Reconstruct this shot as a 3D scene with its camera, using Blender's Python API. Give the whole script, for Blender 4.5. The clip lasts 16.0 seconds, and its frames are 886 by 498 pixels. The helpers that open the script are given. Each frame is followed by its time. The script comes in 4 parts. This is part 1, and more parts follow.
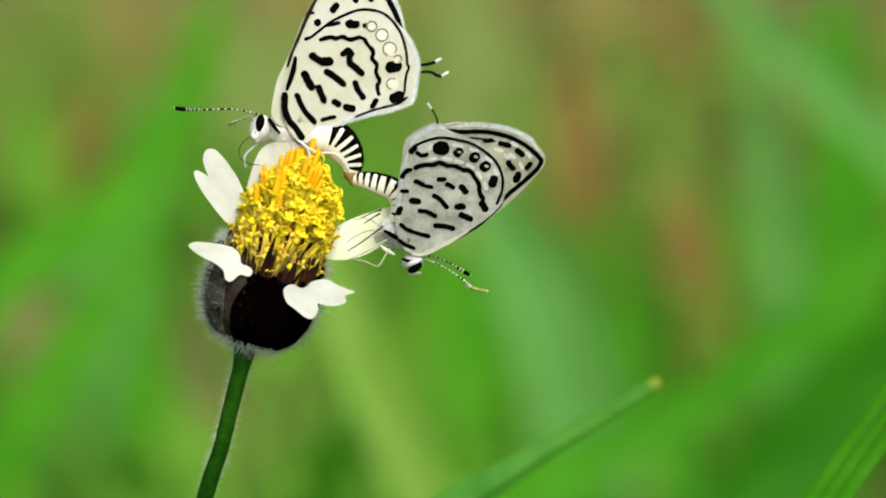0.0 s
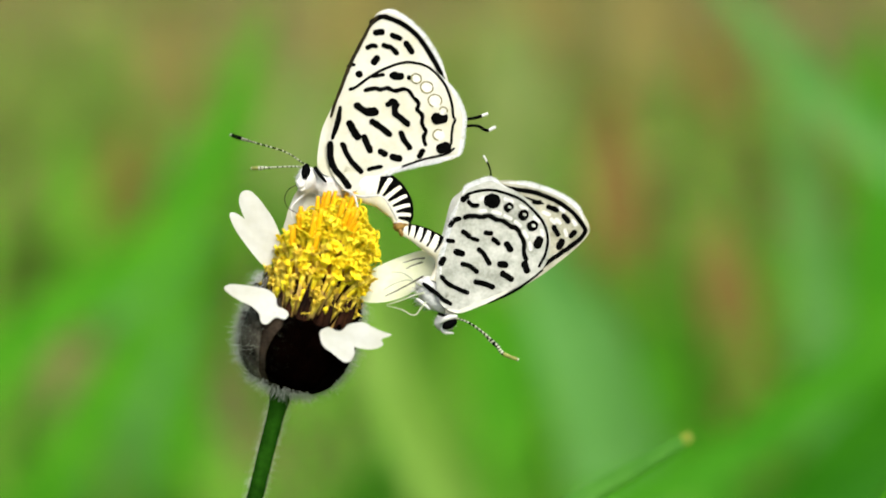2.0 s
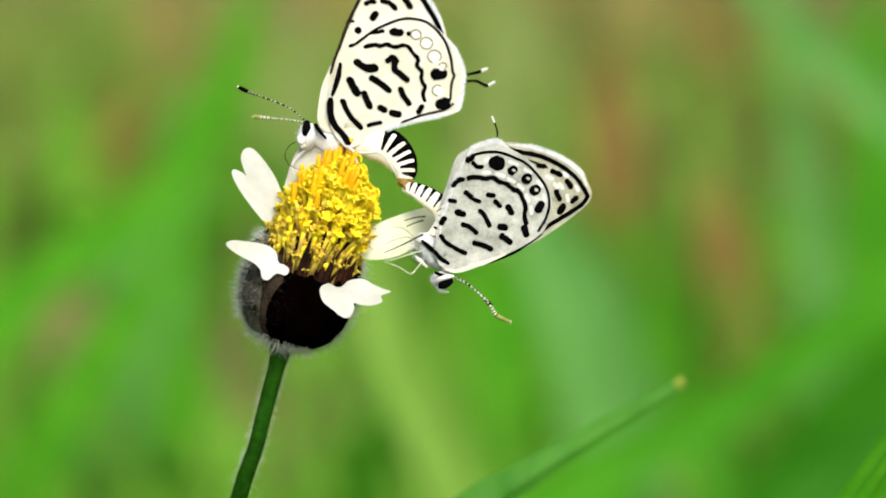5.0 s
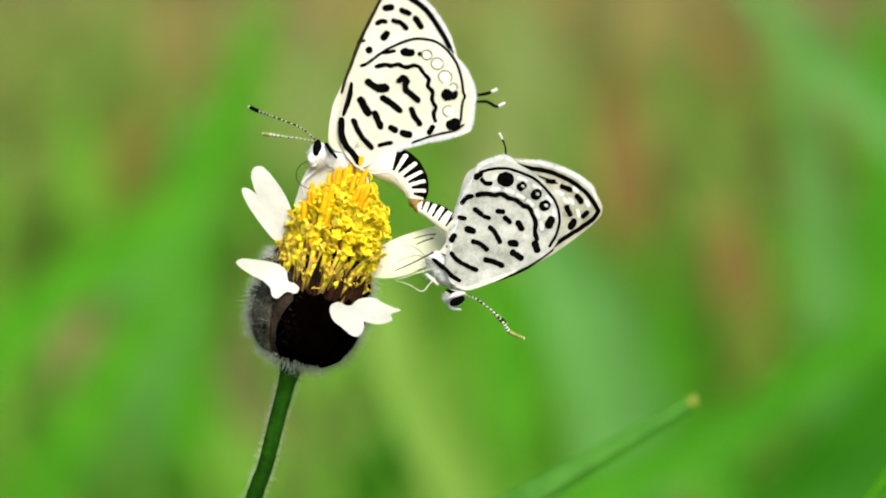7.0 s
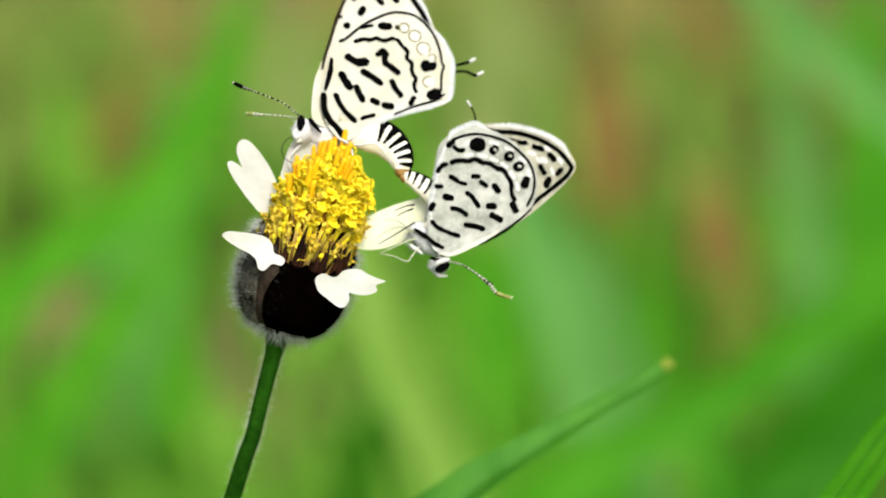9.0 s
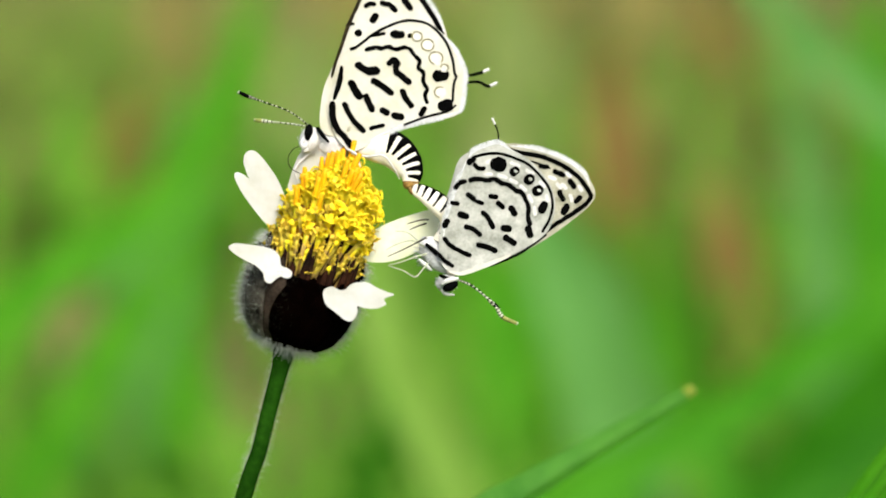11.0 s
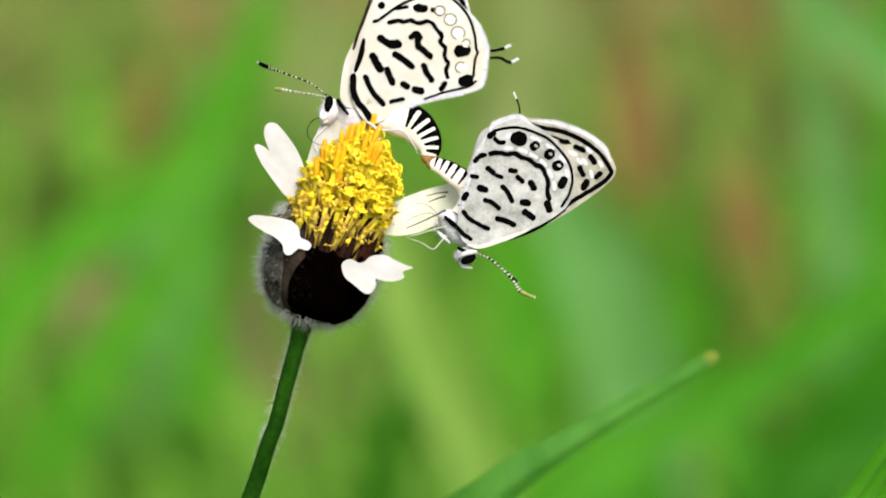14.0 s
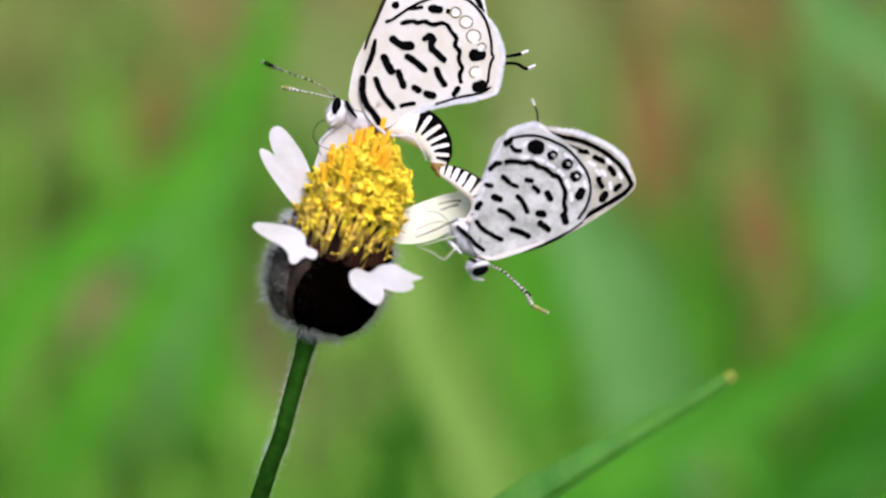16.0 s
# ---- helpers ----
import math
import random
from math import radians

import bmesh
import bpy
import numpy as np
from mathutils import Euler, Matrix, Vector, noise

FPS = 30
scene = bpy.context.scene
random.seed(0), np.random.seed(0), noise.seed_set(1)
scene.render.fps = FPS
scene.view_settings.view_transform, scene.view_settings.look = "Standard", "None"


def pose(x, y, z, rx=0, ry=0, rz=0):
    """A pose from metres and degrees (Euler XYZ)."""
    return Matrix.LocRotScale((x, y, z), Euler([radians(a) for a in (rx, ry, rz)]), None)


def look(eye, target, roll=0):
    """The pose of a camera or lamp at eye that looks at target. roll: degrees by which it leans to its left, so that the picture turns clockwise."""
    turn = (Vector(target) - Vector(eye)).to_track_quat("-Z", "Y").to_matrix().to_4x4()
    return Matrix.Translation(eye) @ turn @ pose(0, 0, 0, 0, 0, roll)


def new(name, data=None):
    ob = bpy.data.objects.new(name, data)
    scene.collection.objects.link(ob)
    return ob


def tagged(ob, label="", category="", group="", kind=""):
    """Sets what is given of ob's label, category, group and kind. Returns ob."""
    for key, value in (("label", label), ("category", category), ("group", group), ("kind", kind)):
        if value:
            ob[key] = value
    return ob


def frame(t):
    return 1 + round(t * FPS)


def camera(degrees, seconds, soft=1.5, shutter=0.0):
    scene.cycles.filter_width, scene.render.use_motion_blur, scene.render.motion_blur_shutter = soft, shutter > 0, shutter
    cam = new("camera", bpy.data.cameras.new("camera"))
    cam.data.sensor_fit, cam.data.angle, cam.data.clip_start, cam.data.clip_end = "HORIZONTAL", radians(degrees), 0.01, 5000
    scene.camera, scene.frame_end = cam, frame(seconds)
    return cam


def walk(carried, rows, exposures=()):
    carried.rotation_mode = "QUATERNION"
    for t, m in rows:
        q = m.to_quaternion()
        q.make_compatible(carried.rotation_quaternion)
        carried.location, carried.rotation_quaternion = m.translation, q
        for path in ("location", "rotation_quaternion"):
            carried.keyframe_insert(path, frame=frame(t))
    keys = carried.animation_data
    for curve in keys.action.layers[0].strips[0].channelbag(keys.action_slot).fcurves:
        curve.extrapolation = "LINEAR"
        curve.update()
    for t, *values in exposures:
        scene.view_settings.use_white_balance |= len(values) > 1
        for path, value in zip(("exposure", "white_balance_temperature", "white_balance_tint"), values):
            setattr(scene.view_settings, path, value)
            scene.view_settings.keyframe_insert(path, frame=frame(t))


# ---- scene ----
# One drawing unit is a twentieth of a millimetre.
U = 5e-5
TILT = 10.0

cam = camera(20, 16.0, soft=1.9)
cam.data.dof.use_dof = True
cam.data.dof.focus_distance = 0.2200
cam.data.dof.aperture_fstop = 15.5

CAMERA_ROWS = [
    (0.0, pose(0, -0.21882, 0.35858, 78.921, 0, -0.595)),
    (0.5, pose(0, -0.21876, 0.35857, 79.281, 0, -0.413)),
    (1.0, pose(0, -0.22034, 0.35885, 79.570, 0, -0.138)),
    (1.5, pose(0, -0.21892, 0.35860, 80.000, 0, -0.000)),
    (2.0, pose(0, -0.21656, 0.35818, 79.891, 0, 0.282)),
    (2.5, pose(0, -0.22178, 0.35911, 79.053, 0, 0.017)),
    (3.0, pose(0, -0.21872, 0.35857, 79.026, 0, 0.028)),
    (3.5, pose(0, -0.21966, 0.35873, 78.869, 0, 0.078)),
    (6.0, pose(0, -0.21942, 0.35869, 79.064, 0, 0.307)),
    (6.5, pose(0, -0.21723, 0.35830, 79.232, 0, 0.367)),
    (7.0, pose(0, -0.21937, 0.35868, 79.331, 0, 0.462)),
    (7.5, pose(0, -0.21852, 0.35853, 79.127, 0, 0.425)),
    (8.0, pose(0, -0.22052, 0.35888, 78.764, 0, 0.237)),
    (8.5, pose(0, -0.21705, 0.35827, 78.651, 0, 0.127)),
    (9.0, pose(0, -0.22178, 0.35911, 78.705, 0, 0.098)),
    (9.5, pose(0, -0.22014, 0.35882, 78.795, 0, 0.086)),
    (10.0, pose(0, -0.21839, 0.35851, 78.981, 0, 0.250)),
    (12.5, pose(0, -0.21913, 0.35864, 78.890, 0, 0.375)),
    (13.0, pose(0, -0.21930, 0.35867, 78.680, 0, 0.451)),
    (13.5, pose(0, -0.21798, 0.35844, 78.516, 0, 0.538)),
    (14.0, pose(0, -0.21934, 0.35867, 78.350, 0, 0.733)),
    (14.5, pose(0, -0.21736, 0.35833, 78.417, 0, 1.207)),
    (15.0, pose(0, -0.21634, 0.35815, 78.329, 0, 1.326)),
    (15.5, pose(0, -0.21596, 0.35808, 78.293, 0, 0.924)),
    (16.0, pose(0, -0.21124, 0.35725, 78.485, 0, 1.021)),
]

# The colours pale towards the clip's end.
GRADE = [(0, 0.41, 6500, 5), (1.0, 0.45, 6500, 6), (3.0, 0.53, 6500, 8), (8.0, 0.56, 6500, 9), (12.0, 0.56, 6470, 11), (13.0, 0.55, 6400, 14), (14.0, 0.52, 6250, 18),
         (15.0, 0.47, 6020, 26), (16.0, 0.37, 5750, 32)]
walk(cam, CAMERA_ROWS, GRADE)

# ---- sky and sun: bright haze, the sun high over the camera's shoulder ----
world = bpy.data.worlds.new("sky")
scene.world = world
world.use_nodes = True
nt = world.node_tree
sky = nt.nodes.new("ShaderNodeTexSky")
sky.sky_type = "NISHITA"
sky.sun_disc = False
sky.sun_elevation = radians(49)
sky.sun_rotation = radians(159)
sky.dust_density = 4.0
nt.links.new(sky.outputs[0], nt.nodes["Background"].inputs[0])
nt.nodes["Background"].inputs[1].default_value = 0.13
sun = new("sun", bpy.data.lights.new("sun", "SUN"))
sun.data.energy = 2.6
sun.data.angle = radians(38)
sun.data.color = (1.0, 0.96, 0.88)
sun.matrix_world = look((0.32, -0.82, 0.98), (0, 0, 0))


# ---- materials ----
def surface(name, low, high, scale, rough=0.6, bump=0.2, bump_scale=None, depth=2e-5, through_light=0.0,
            shine=0.3, per_object=0.0, blotch=0.0):
    """Two tones broken up at two scales, with fine relief; through_light lets the surface glow from behind."""
    m = bpy.data.materials.new(name)
    m.use_nodes = True
    n, l = m.node_tree.nodes, m.node_tree.links
    p = n["Principled BSDF"]
    at = n.new("ShaderNodeTexCoord")
    big, fine = n.new("ShaderNodeTexNoise"), n.new("ShaderNodeTexNoise")
    big.inputs["Scale"].default_value, fine.inputs["Scale"].default_value = scale, scale * 7
    big.inputs["Detail"].default_value, fine.inputs["Detail"].default_value = 3, 4
    for t in (big, fine):
        l.new(at.outputs["Object"], t.inputs["Vector"])
    add = n.new("ShaderNodeMath")
    add.operation = "MULTIPLY_ADD"
    l.new(fine.outputs[0], add.inputs[0])
    add.inputs[1].default_value = 0.45
    l.new(big.outputs[0], add.inputs[2])
    ramp = n.new("ShaderNodeValToRGB")
    ramp.color_ramp.elements[0].position, ramp.color_ramp.elements[1].position = 0.5, 0.95
    ramp.color_ramp.elements[0].color, ramp.color_ramp.elements[1].color = (*low, 1), (*high, 1)
    l.new(add.outputs[0], ramp.inputs[0])
    colour = ramp.outputs[0]
    if per_object:
        info, hsv, rng = n.new("ShaderNodeObjectInfo"), n.new("ShaderNodeHueSaturation"), n.new("ShaderNodeMapRange")
        rng.inputs[3].default_value, rng.inputs[4].default_value = 1 - per_object, 1 + per_object
        l.new(info.outputs["Random"], rng.inputs[0])
        l.new(rng.outputs[0], hsv.inputs["Value"])
        l.new(colour, hsv.inputs["Color"])
        colour = hsv.outputs[0]
    l.new(colour, p.inputs["Base Color"])
    p.inputs["Roughness"].default_value = rough
    p.inputs["Specular IOR Level"].default_value = shine
    if bump:
        b, t = n.new("ShaderNodeBump"), n.new("ShaderNodeTexNoise")
        t.inputs["Scale"].default_value = bump_scale or scale * 5
        l.new(at.outputs["Object"], t.inputs["Vector"])
        b.inputs["Strength"].default_value, b.inputs["Distance"].default_value = bump, depth
        l.new(t.outputs[0], b.inputs["Height"])
        l.new(b.outputs[0], p.inputs["Normal"])
    if through_light:
        mix, tr = n.new("ShaderNodeMixShader"), n.new("ShaderNodeBsdfTranslucent")
        l.new(colour, tr.inputs["Color"])
        mix.inputs[0].default_value = through_light
        l.new(p.outputs[0], mix.inputs[1])
        l.new(tr.outputs[0], mix.inputs[2])
        l.new(mix.outputs[0], n["Material Output"].inputs["Surface"])
    return m


WING_CREAM = surface("cream_wing_scales", (0.545, 0.53, 0.395), (0.615, 0.615, 0.55), 260, 0.75, 0.5, 9000, 1e-5, 0.12, 0.1)
WING_GREY = surface("grey_wing_scales", (0.27, 0.285, 0.24), (0.575, 0.585, 0.53), 620, 0.75, 0.6, 9000, 1e-5, 0.10, 0.1)
WING_OCHRE = surface("straw_wing_scales", (0.27, 0.27, 0.19), (0.52, 0.51, 0.40), 700, 0.75, 0.6, 9000, 1e-5, 0.10, 0.1)
WING_BLACK = surface("black_wing_scales", (0.001, 0.001, 0.001), (0.003, 0.003, 0.003), 900, 0.9, 0.3, 9000, 1e-5, 0, 0.0)
COSTA_BROWN = surface("dark_costa", (0.004, 0.0035, 0.002), (0.030, 0.022, 0.010), 1500, 0.8, 0.3, 9000, 1e-5, 0, 0.05)
RING_OLIVE = surface("olive_wing_scales", (0.09, 0.085, 0.03), (0.24, 0.22, 0.09), 1500, 0.8, 0.3, 9000, 1e-5, 0, 0.05)
RING_PALE = surface("pale_wing_scales", (0.60, 0.585, 0.48), (0.68, 0.67, 0.60), 900, 0.7, 0.4, 9000, 1e-5, 0.1, 0.1)
LUNULE_WHITE = surface("white_lunule", (0.60, 0.60, 0.57), (0.74, 0.74, 0.71), 1500, 0.8, 0.5, 9000, 3e-5, 0.2, 0.05)
RING_WHITE = surface("white_wing_scales", (0.64, 0.64, 0.60), (0.70, 0.70, 0.67), 900, 0.7, 0.4, 9000, 1e-5, 0.1, 0.1)
FRINGE_GREY = surface("pale_fringe", (0.64, 0.66, 0.655), (0.88, 0.90, 0.895), 2500, 0.8, 0.0, through_light=0.4, shine=0.05)
FUR_WHITE = surface("white_fur", (0.56, 0.56, 0.53), (0.76, 0.76, 0.74), 1500, 0.85, 0.6, 9000, 3e-5, 0.08, 0.05)
FUR_GREY = surface("grey_fur", (0.48, 0.50, 0.50), (0.78, 0.79, 0.78), 2500, 0.85, 0.8, 9000, 5e-5, 0.1, 0.05)
BELLY_CREAM = surface("cream_belly", (0.74, 0.70, 0.50), (0.86, 0.85, 0.78), 700, 0.7, 0.5, 6000, 3e-5, 0.05, 0.1)
CLASPER_AMBER = surface("amber_tip", (0.10, 0.045, 0.008), (0.40, 0.24, 0.06), 1500, 0.5, 0.4, 6000, 3e-5, 0, 0.3)
EYE_BLACK = surface("black_eye", (0.001, 0.001, 0.001), (0.003, 0.003, 0.0035), 2000, 0.5, 0.1, 15000, 5e-6, 0, 0.0)
SHANK_PALE = surface("pale_leg", (0.32, 0.36, 0.22), (0.56, 0.58, 0.44), 2000, 0.6, 0.3, 8000, 1e-5, 0, 0.1)
LEG_DARK = surface("dark_leg", (0.020, 0.022, 0.014), (0.09, 0.09, 0.06), 2000, 0.6, 0.3, 8000, 1e-5, 0, 0.1)
CLUB_YELLOW = surface("yellow_club", (0.13, 0.16, 0.03), (0.32, 0.34, 0.09), 2000, 0.6, 0.2, 8000, 1e-5, 0, 0.2)
PETAL_WHITE = surface("white_petal", (0.61, 0.61, 0.52), (0.715, 0.72, 0.68), 260, 0.6, 0.35, 2600, 4e-5, 0.22, 0.1)
PETAL_CREAM = surface("cream_petal", (0.76, 0.80, 0.52), (0.87, 0.88, 0.74), 260, 0.55, 0.25, 2600, 3e-5, 0.15, 0.1)
FLORET_YELLOW = surface("yellow_floret", (0.90, 0.66, 0.007), (0.97, 0.88, 0.045), 900, 0.5, 0.3, 5000, 2e-5, 0.22, 0.2, per_object=0.16)
FLORET_GOLD = surface("faded_gold_floret", (0.58, 0.37, 0.010), (0.90, 0.75, 0.10), 900, 0.55, 0.3, 5000, 2e-5, 0.15, 0.15, per_object=0.4)
FLORET_ORANGE = surface("orange_anther", (0.78, 0.36, 0.003), (0.90, 0.56, 0.006), 900, 0.5, 0.3, 5000, 2e-5, 0.1, 0.2, per_object=0.14)
TUBE_TAN = surface("tan_tube", (0.30, 0.17, 0.035), (0.66, 0.48, 0.14), 700, 0.6, 0.3, 4000, 2e-5, 0.1, 0.15, per_object=0.3)
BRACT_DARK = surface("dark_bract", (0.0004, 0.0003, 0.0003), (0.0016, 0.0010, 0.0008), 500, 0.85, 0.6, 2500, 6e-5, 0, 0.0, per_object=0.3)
# Greyer, paler bract tones carry the light on the cup's left in their colour.
BRACT_LIT_GREY = surface("lit_grey_bract", (0.018, 0.016, 0.012), (0.24, 0.21, 0.18), 600, 0.8, 0.6, 2500, 6e-5, 0, 0.06, per_object=0.3)
BRACT_HALF_LIT = surface("half_lit_bract", (0.007, 0.006, 0.004), (0.14, 0.13, 0.10), 700, 0.8, 0.6, 2500, 6e-5, 0, 0.04, per_object=0.3)
BRACT_HALF_SHADED = surface("half_shaded_bract", (0.003, 0.0025, 0.0018), (0.055, 0.040, 0.028), 700, 0.8, 0.6, 2500, 6e-5, 0, 0.02, per_object=0.3)
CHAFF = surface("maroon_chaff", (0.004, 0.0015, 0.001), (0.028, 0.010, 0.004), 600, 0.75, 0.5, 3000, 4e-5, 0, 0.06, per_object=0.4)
# Ochre of the disc core, darkened to paint the shade between florets.
DISC_GAP_SHADE = surface("ochre_disc_gap_shade", (0.17, 0.07, 0.004), (0.42, 0.22, 0.010), 900, 0.6, 0.5, 3000, 4e-5, 0.1, 0.1)
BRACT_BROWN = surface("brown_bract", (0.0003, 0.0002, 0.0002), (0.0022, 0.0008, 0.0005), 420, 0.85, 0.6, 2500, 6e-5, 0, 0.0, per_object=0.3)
HAIR_DIM = surface("dull_hair", (0.010, 0.012, 0.008), (0.045, 0.048, 0.035), 800, 0.8, 0, shine=0.02)
HAIR_MID = surface("grey_hair", (0.10, 0.115, 0.085), (0.30, 0.32, 0.26), 800, 0.8, 0, shine=0.03)
HAIR_WHITE = surface("white_hair", (0.40, 0.45, 0.38), (0.72, 0.75, 0.68), 800, 0.7, 0, through_light=0.45, shine=0.1)
STEM_GREEN = surface("dark_green_stem", (0.0016, 0.015, 0.0009), (0.016, 0.070, 0.0045), 260, 0.85, 0.5, 1800, 8e-5, 0, 0.0)
LEAF_GREEN = surface("grass_green", (0.060, 0.28, 0.008), (0.105, 0.38, 0.018), 60, 0.5, 0.3, 900, 6e-5, 0.35, 0.08)
LEAF_BLUE = surface("bluish_grass", (0.095, 0.285, 0.048), (0.148, 0.375, 0.088), 30, 0.55, 0.2, 600, 6e-5, 0.35, 0.08)
LEAF_DEEP = surface("deep_green_grass", (0.021, 0.150, 0.003), (0.040, 0.215, 0.006), 40, 0.5, 0.3, 900, 6e-5, 0.35, 0.08)
LEAF_MID = surface("mid_green_grass", (0.044, 0.24, 0.006), (0.080, 0.335, 0.013), 40, 0.5, 0.3, 900, 6e-5, 0.35, 0.08)
LEAF_NEAR = surface("fresh_green_leaf", (0.031, 0.155, 0.006), (0.066, 0.235, 0.017), 220, 0.5, 0.4, 2200, 5e-5, 0.12, 0.2)
LEAF_PALE = surface("pale_grass", (0.160, 0.325, 0.036), (0.225, 0.41, 0.068), 30, 0.55, 0.2, 600, 6e-5, 0.35, 0.08)
LEAF_KHAKI = surface("khaki_grass", (0.185, 0.265, 0.060), (0.265, 0.345, 0.105), 30, 0.6, 0.2, 600, 6e-5, 0.3, 0.08)
LEAF_DRY = surface("dry_grass", (0.195, 0.17, 0.042), (0.285, 0.245, 0.078), 30, 0.7, 0.2, 600, 6e-5, 0.25, 0.1)
LEAF_RUST = surface("rusty_dead_grass", (0.165, 0.112, 0.026), (0.24, 0.158, 0.046), 30, 0.7, 0.2, 600, 6e-5, 0.25, 0.1)
LEAF_TIP = surface("yellowed_tip", (0.22, 0.31, 0.03), (0.32, 0.39, 0.06), 300, 0.6, 0.2, 1500, 5e-5, 0.3, 0.2)
SOIL = surface("brown_soil", (0.09, 0.10, 0.03), (0.19, 0.165, 0.06), 6, 0.95, 0.6, 60, 4e-3, 0, 0.05)
FIELD_OLIVE = surface("yellowing_meadow_grass", (0.175, 0.275, 0.040), (0.270, 0.385, 0.08), 1.7, 0.6, 0, through_light=0.35, shine=0.03)
FIELD = surface("meadow_grass", (0.108, 0.295, 0.018), (0.190, 0.42, 0.045), 1.7, 0.6, 0, through_light=0.35, shine=0.03)
STRAW = surface("meadow_straw", (0.19, 0.17, 0.055), (0.31, 0.27, 0.10), 2.0, 0.7, 0, through_light=0.25, shine=0.03)


# ---- makers ----
def part(name, bm, material, parent, label="", smooth=True, more=()):
    """Links a bmesh as one mesh object under a thing or a part."""
    me = bpy.data.meshes.new(name)
    bm.normal_update()
    bm.to_mesh(me)
    bm.free()
    for m in (material, *more):
        me.materials.append(m)
    if smooth:
        me.polygons.foreach_set("use_smooth", [True] * len(me.polygons))
    ob = new(name, me)
    ob.parent = parent
    return tagged(ob, label) if label else ob


def spline(points, n, closed=False):
    """n points of a Catmull-Rom curve through the given ones, of any dimension."""
    p = np.array(points, float)
    k = len(p)
    spans = k if closed else k - 1
    out = []
    for i in range(n):
        s = i / n * spans if closed else i / (n - 1) * spans
        j = min(int(s), spans - 1)
        f = s - j
        if closed:
            a, b, c, d = (p[(j + q) % k] for q in (-1, 0, 1, 2))
        else:
            b, c = p[j], p[j + 1]
            a = p[j - 1] if j else 2 * b - c
            d = p[j + 2] if j + 2 < k else 2 * c - b
        out.append(0.5 * (2 * b + (c - a) * f + (2 * a - 5 * b + 4 * c - d) * f * f + (3 * b - a - 3 * c + d) * f ** 3))
    return np.array(out)


def tube(bm, points, radii, n=24, sides=10, flat=1.0, paint=None, up=(0, 1, 0)):
    """A round, tapered, closed tube along a curve, in drawing units; radii at even steps. paint(along, angle) names a material."""
    c = spline(points, n)
    r = np.interp(np.linspace(0, 1, n), np.linspace(0, 1, len(radii)), radii)
    rings = []
    for i in range(n):
        t = c[min(i + 1, n - 1)] - c[max(i - 1, 0)]
        t = t / np.linalg.norm(t)
        a = np.cross(np.array(up, float), t)
        a = a / np.linalg.norm(a)
        b = np.cross(t, a)
        ring = []
        for k in range(sides):
            w = 2 * math.pi * k / sides
            ring.append(bm.verts.new((c[i] + r[i] * (math.cos(w) * a + flat * math.sin(w) * b)) * U))
        rings.append(ring)
    for i in range(n - 1):
        for k in range(sides):
            f = bm.faces.new((rings[i][k], rings[i][(k + 1) % sides], rings[i + 1][(k + 1) % sides], rings[i + 1][k]))
            if paint:
                f.material_index = paint((i + 0.5) / (n - 1), 2 * math.pi * (k + 0.5) / sides)
    for ring, turn in ((rings[0], 1), (rings[-1], 0)):
        f = bm.faces.new(ring if not turn else ring[::-1])
        if paint:
            f.material_index = paint(0.0 if turn else 1.0, 0.0)
    return bm


def ball(bm, centre, size, turn=0, seg=20, rings=12, ruffle=0.0):
    """An ellipsoid in drawing units, turned about the depth axis by degrees."""
    made = bmesh.ops.create_uvsphere(bm, u_segments=seg, v_segments=rings, radius=1)["verts"]
    for v in made:
        if ruffle:
            v.co *= 1 + ruffle * noise.noise(v.co * 3.1 + Vector(centre) * 0.01)
        v.co = Vector((v.co.x * size[0], v.co.y * size[1], v.co.z * size[2]))
        v.co.rotate(Euler((0, radians(-turn), 0)))
        v.co = (v.co + Vector(centre)) * U
    return bm


def at_plane(x, depth, z, lean=0.0, swing=0.0, nod=0.0):
    """A pose in the plane of the flower, in drawing units; degrees of lean (anticlockwise), swing (about the upright) and nod."""
    return pose(0, 0, 0.32, -TILT, 0, 0) @ pose(x * U, depth * U, z * U, nod, -lean, swing)


def thing(name, matrix, label, category, group=""):
    ob = new(name)
    ob.empty_display_size = 0.002
    ob.matrix_world = matrix
    return tagged(ob, label, category, group)


# ---- wings ----
def camber(x, z, base, swell, folds=0.9):
    """How far a wing's skin stands out at a point: a shallow swell with faint folds that fan out from its root."""
    dx, dz = x - base[0], z - base[1]
    r, a = math.hypot(dx, dz), math.atan2(dz, dx)
    return -swell * math.sin(min(r / 330, 1.0) * 2.6) + folds * math.sin(a * 17) * min(r / 160, 1.0) ** 2


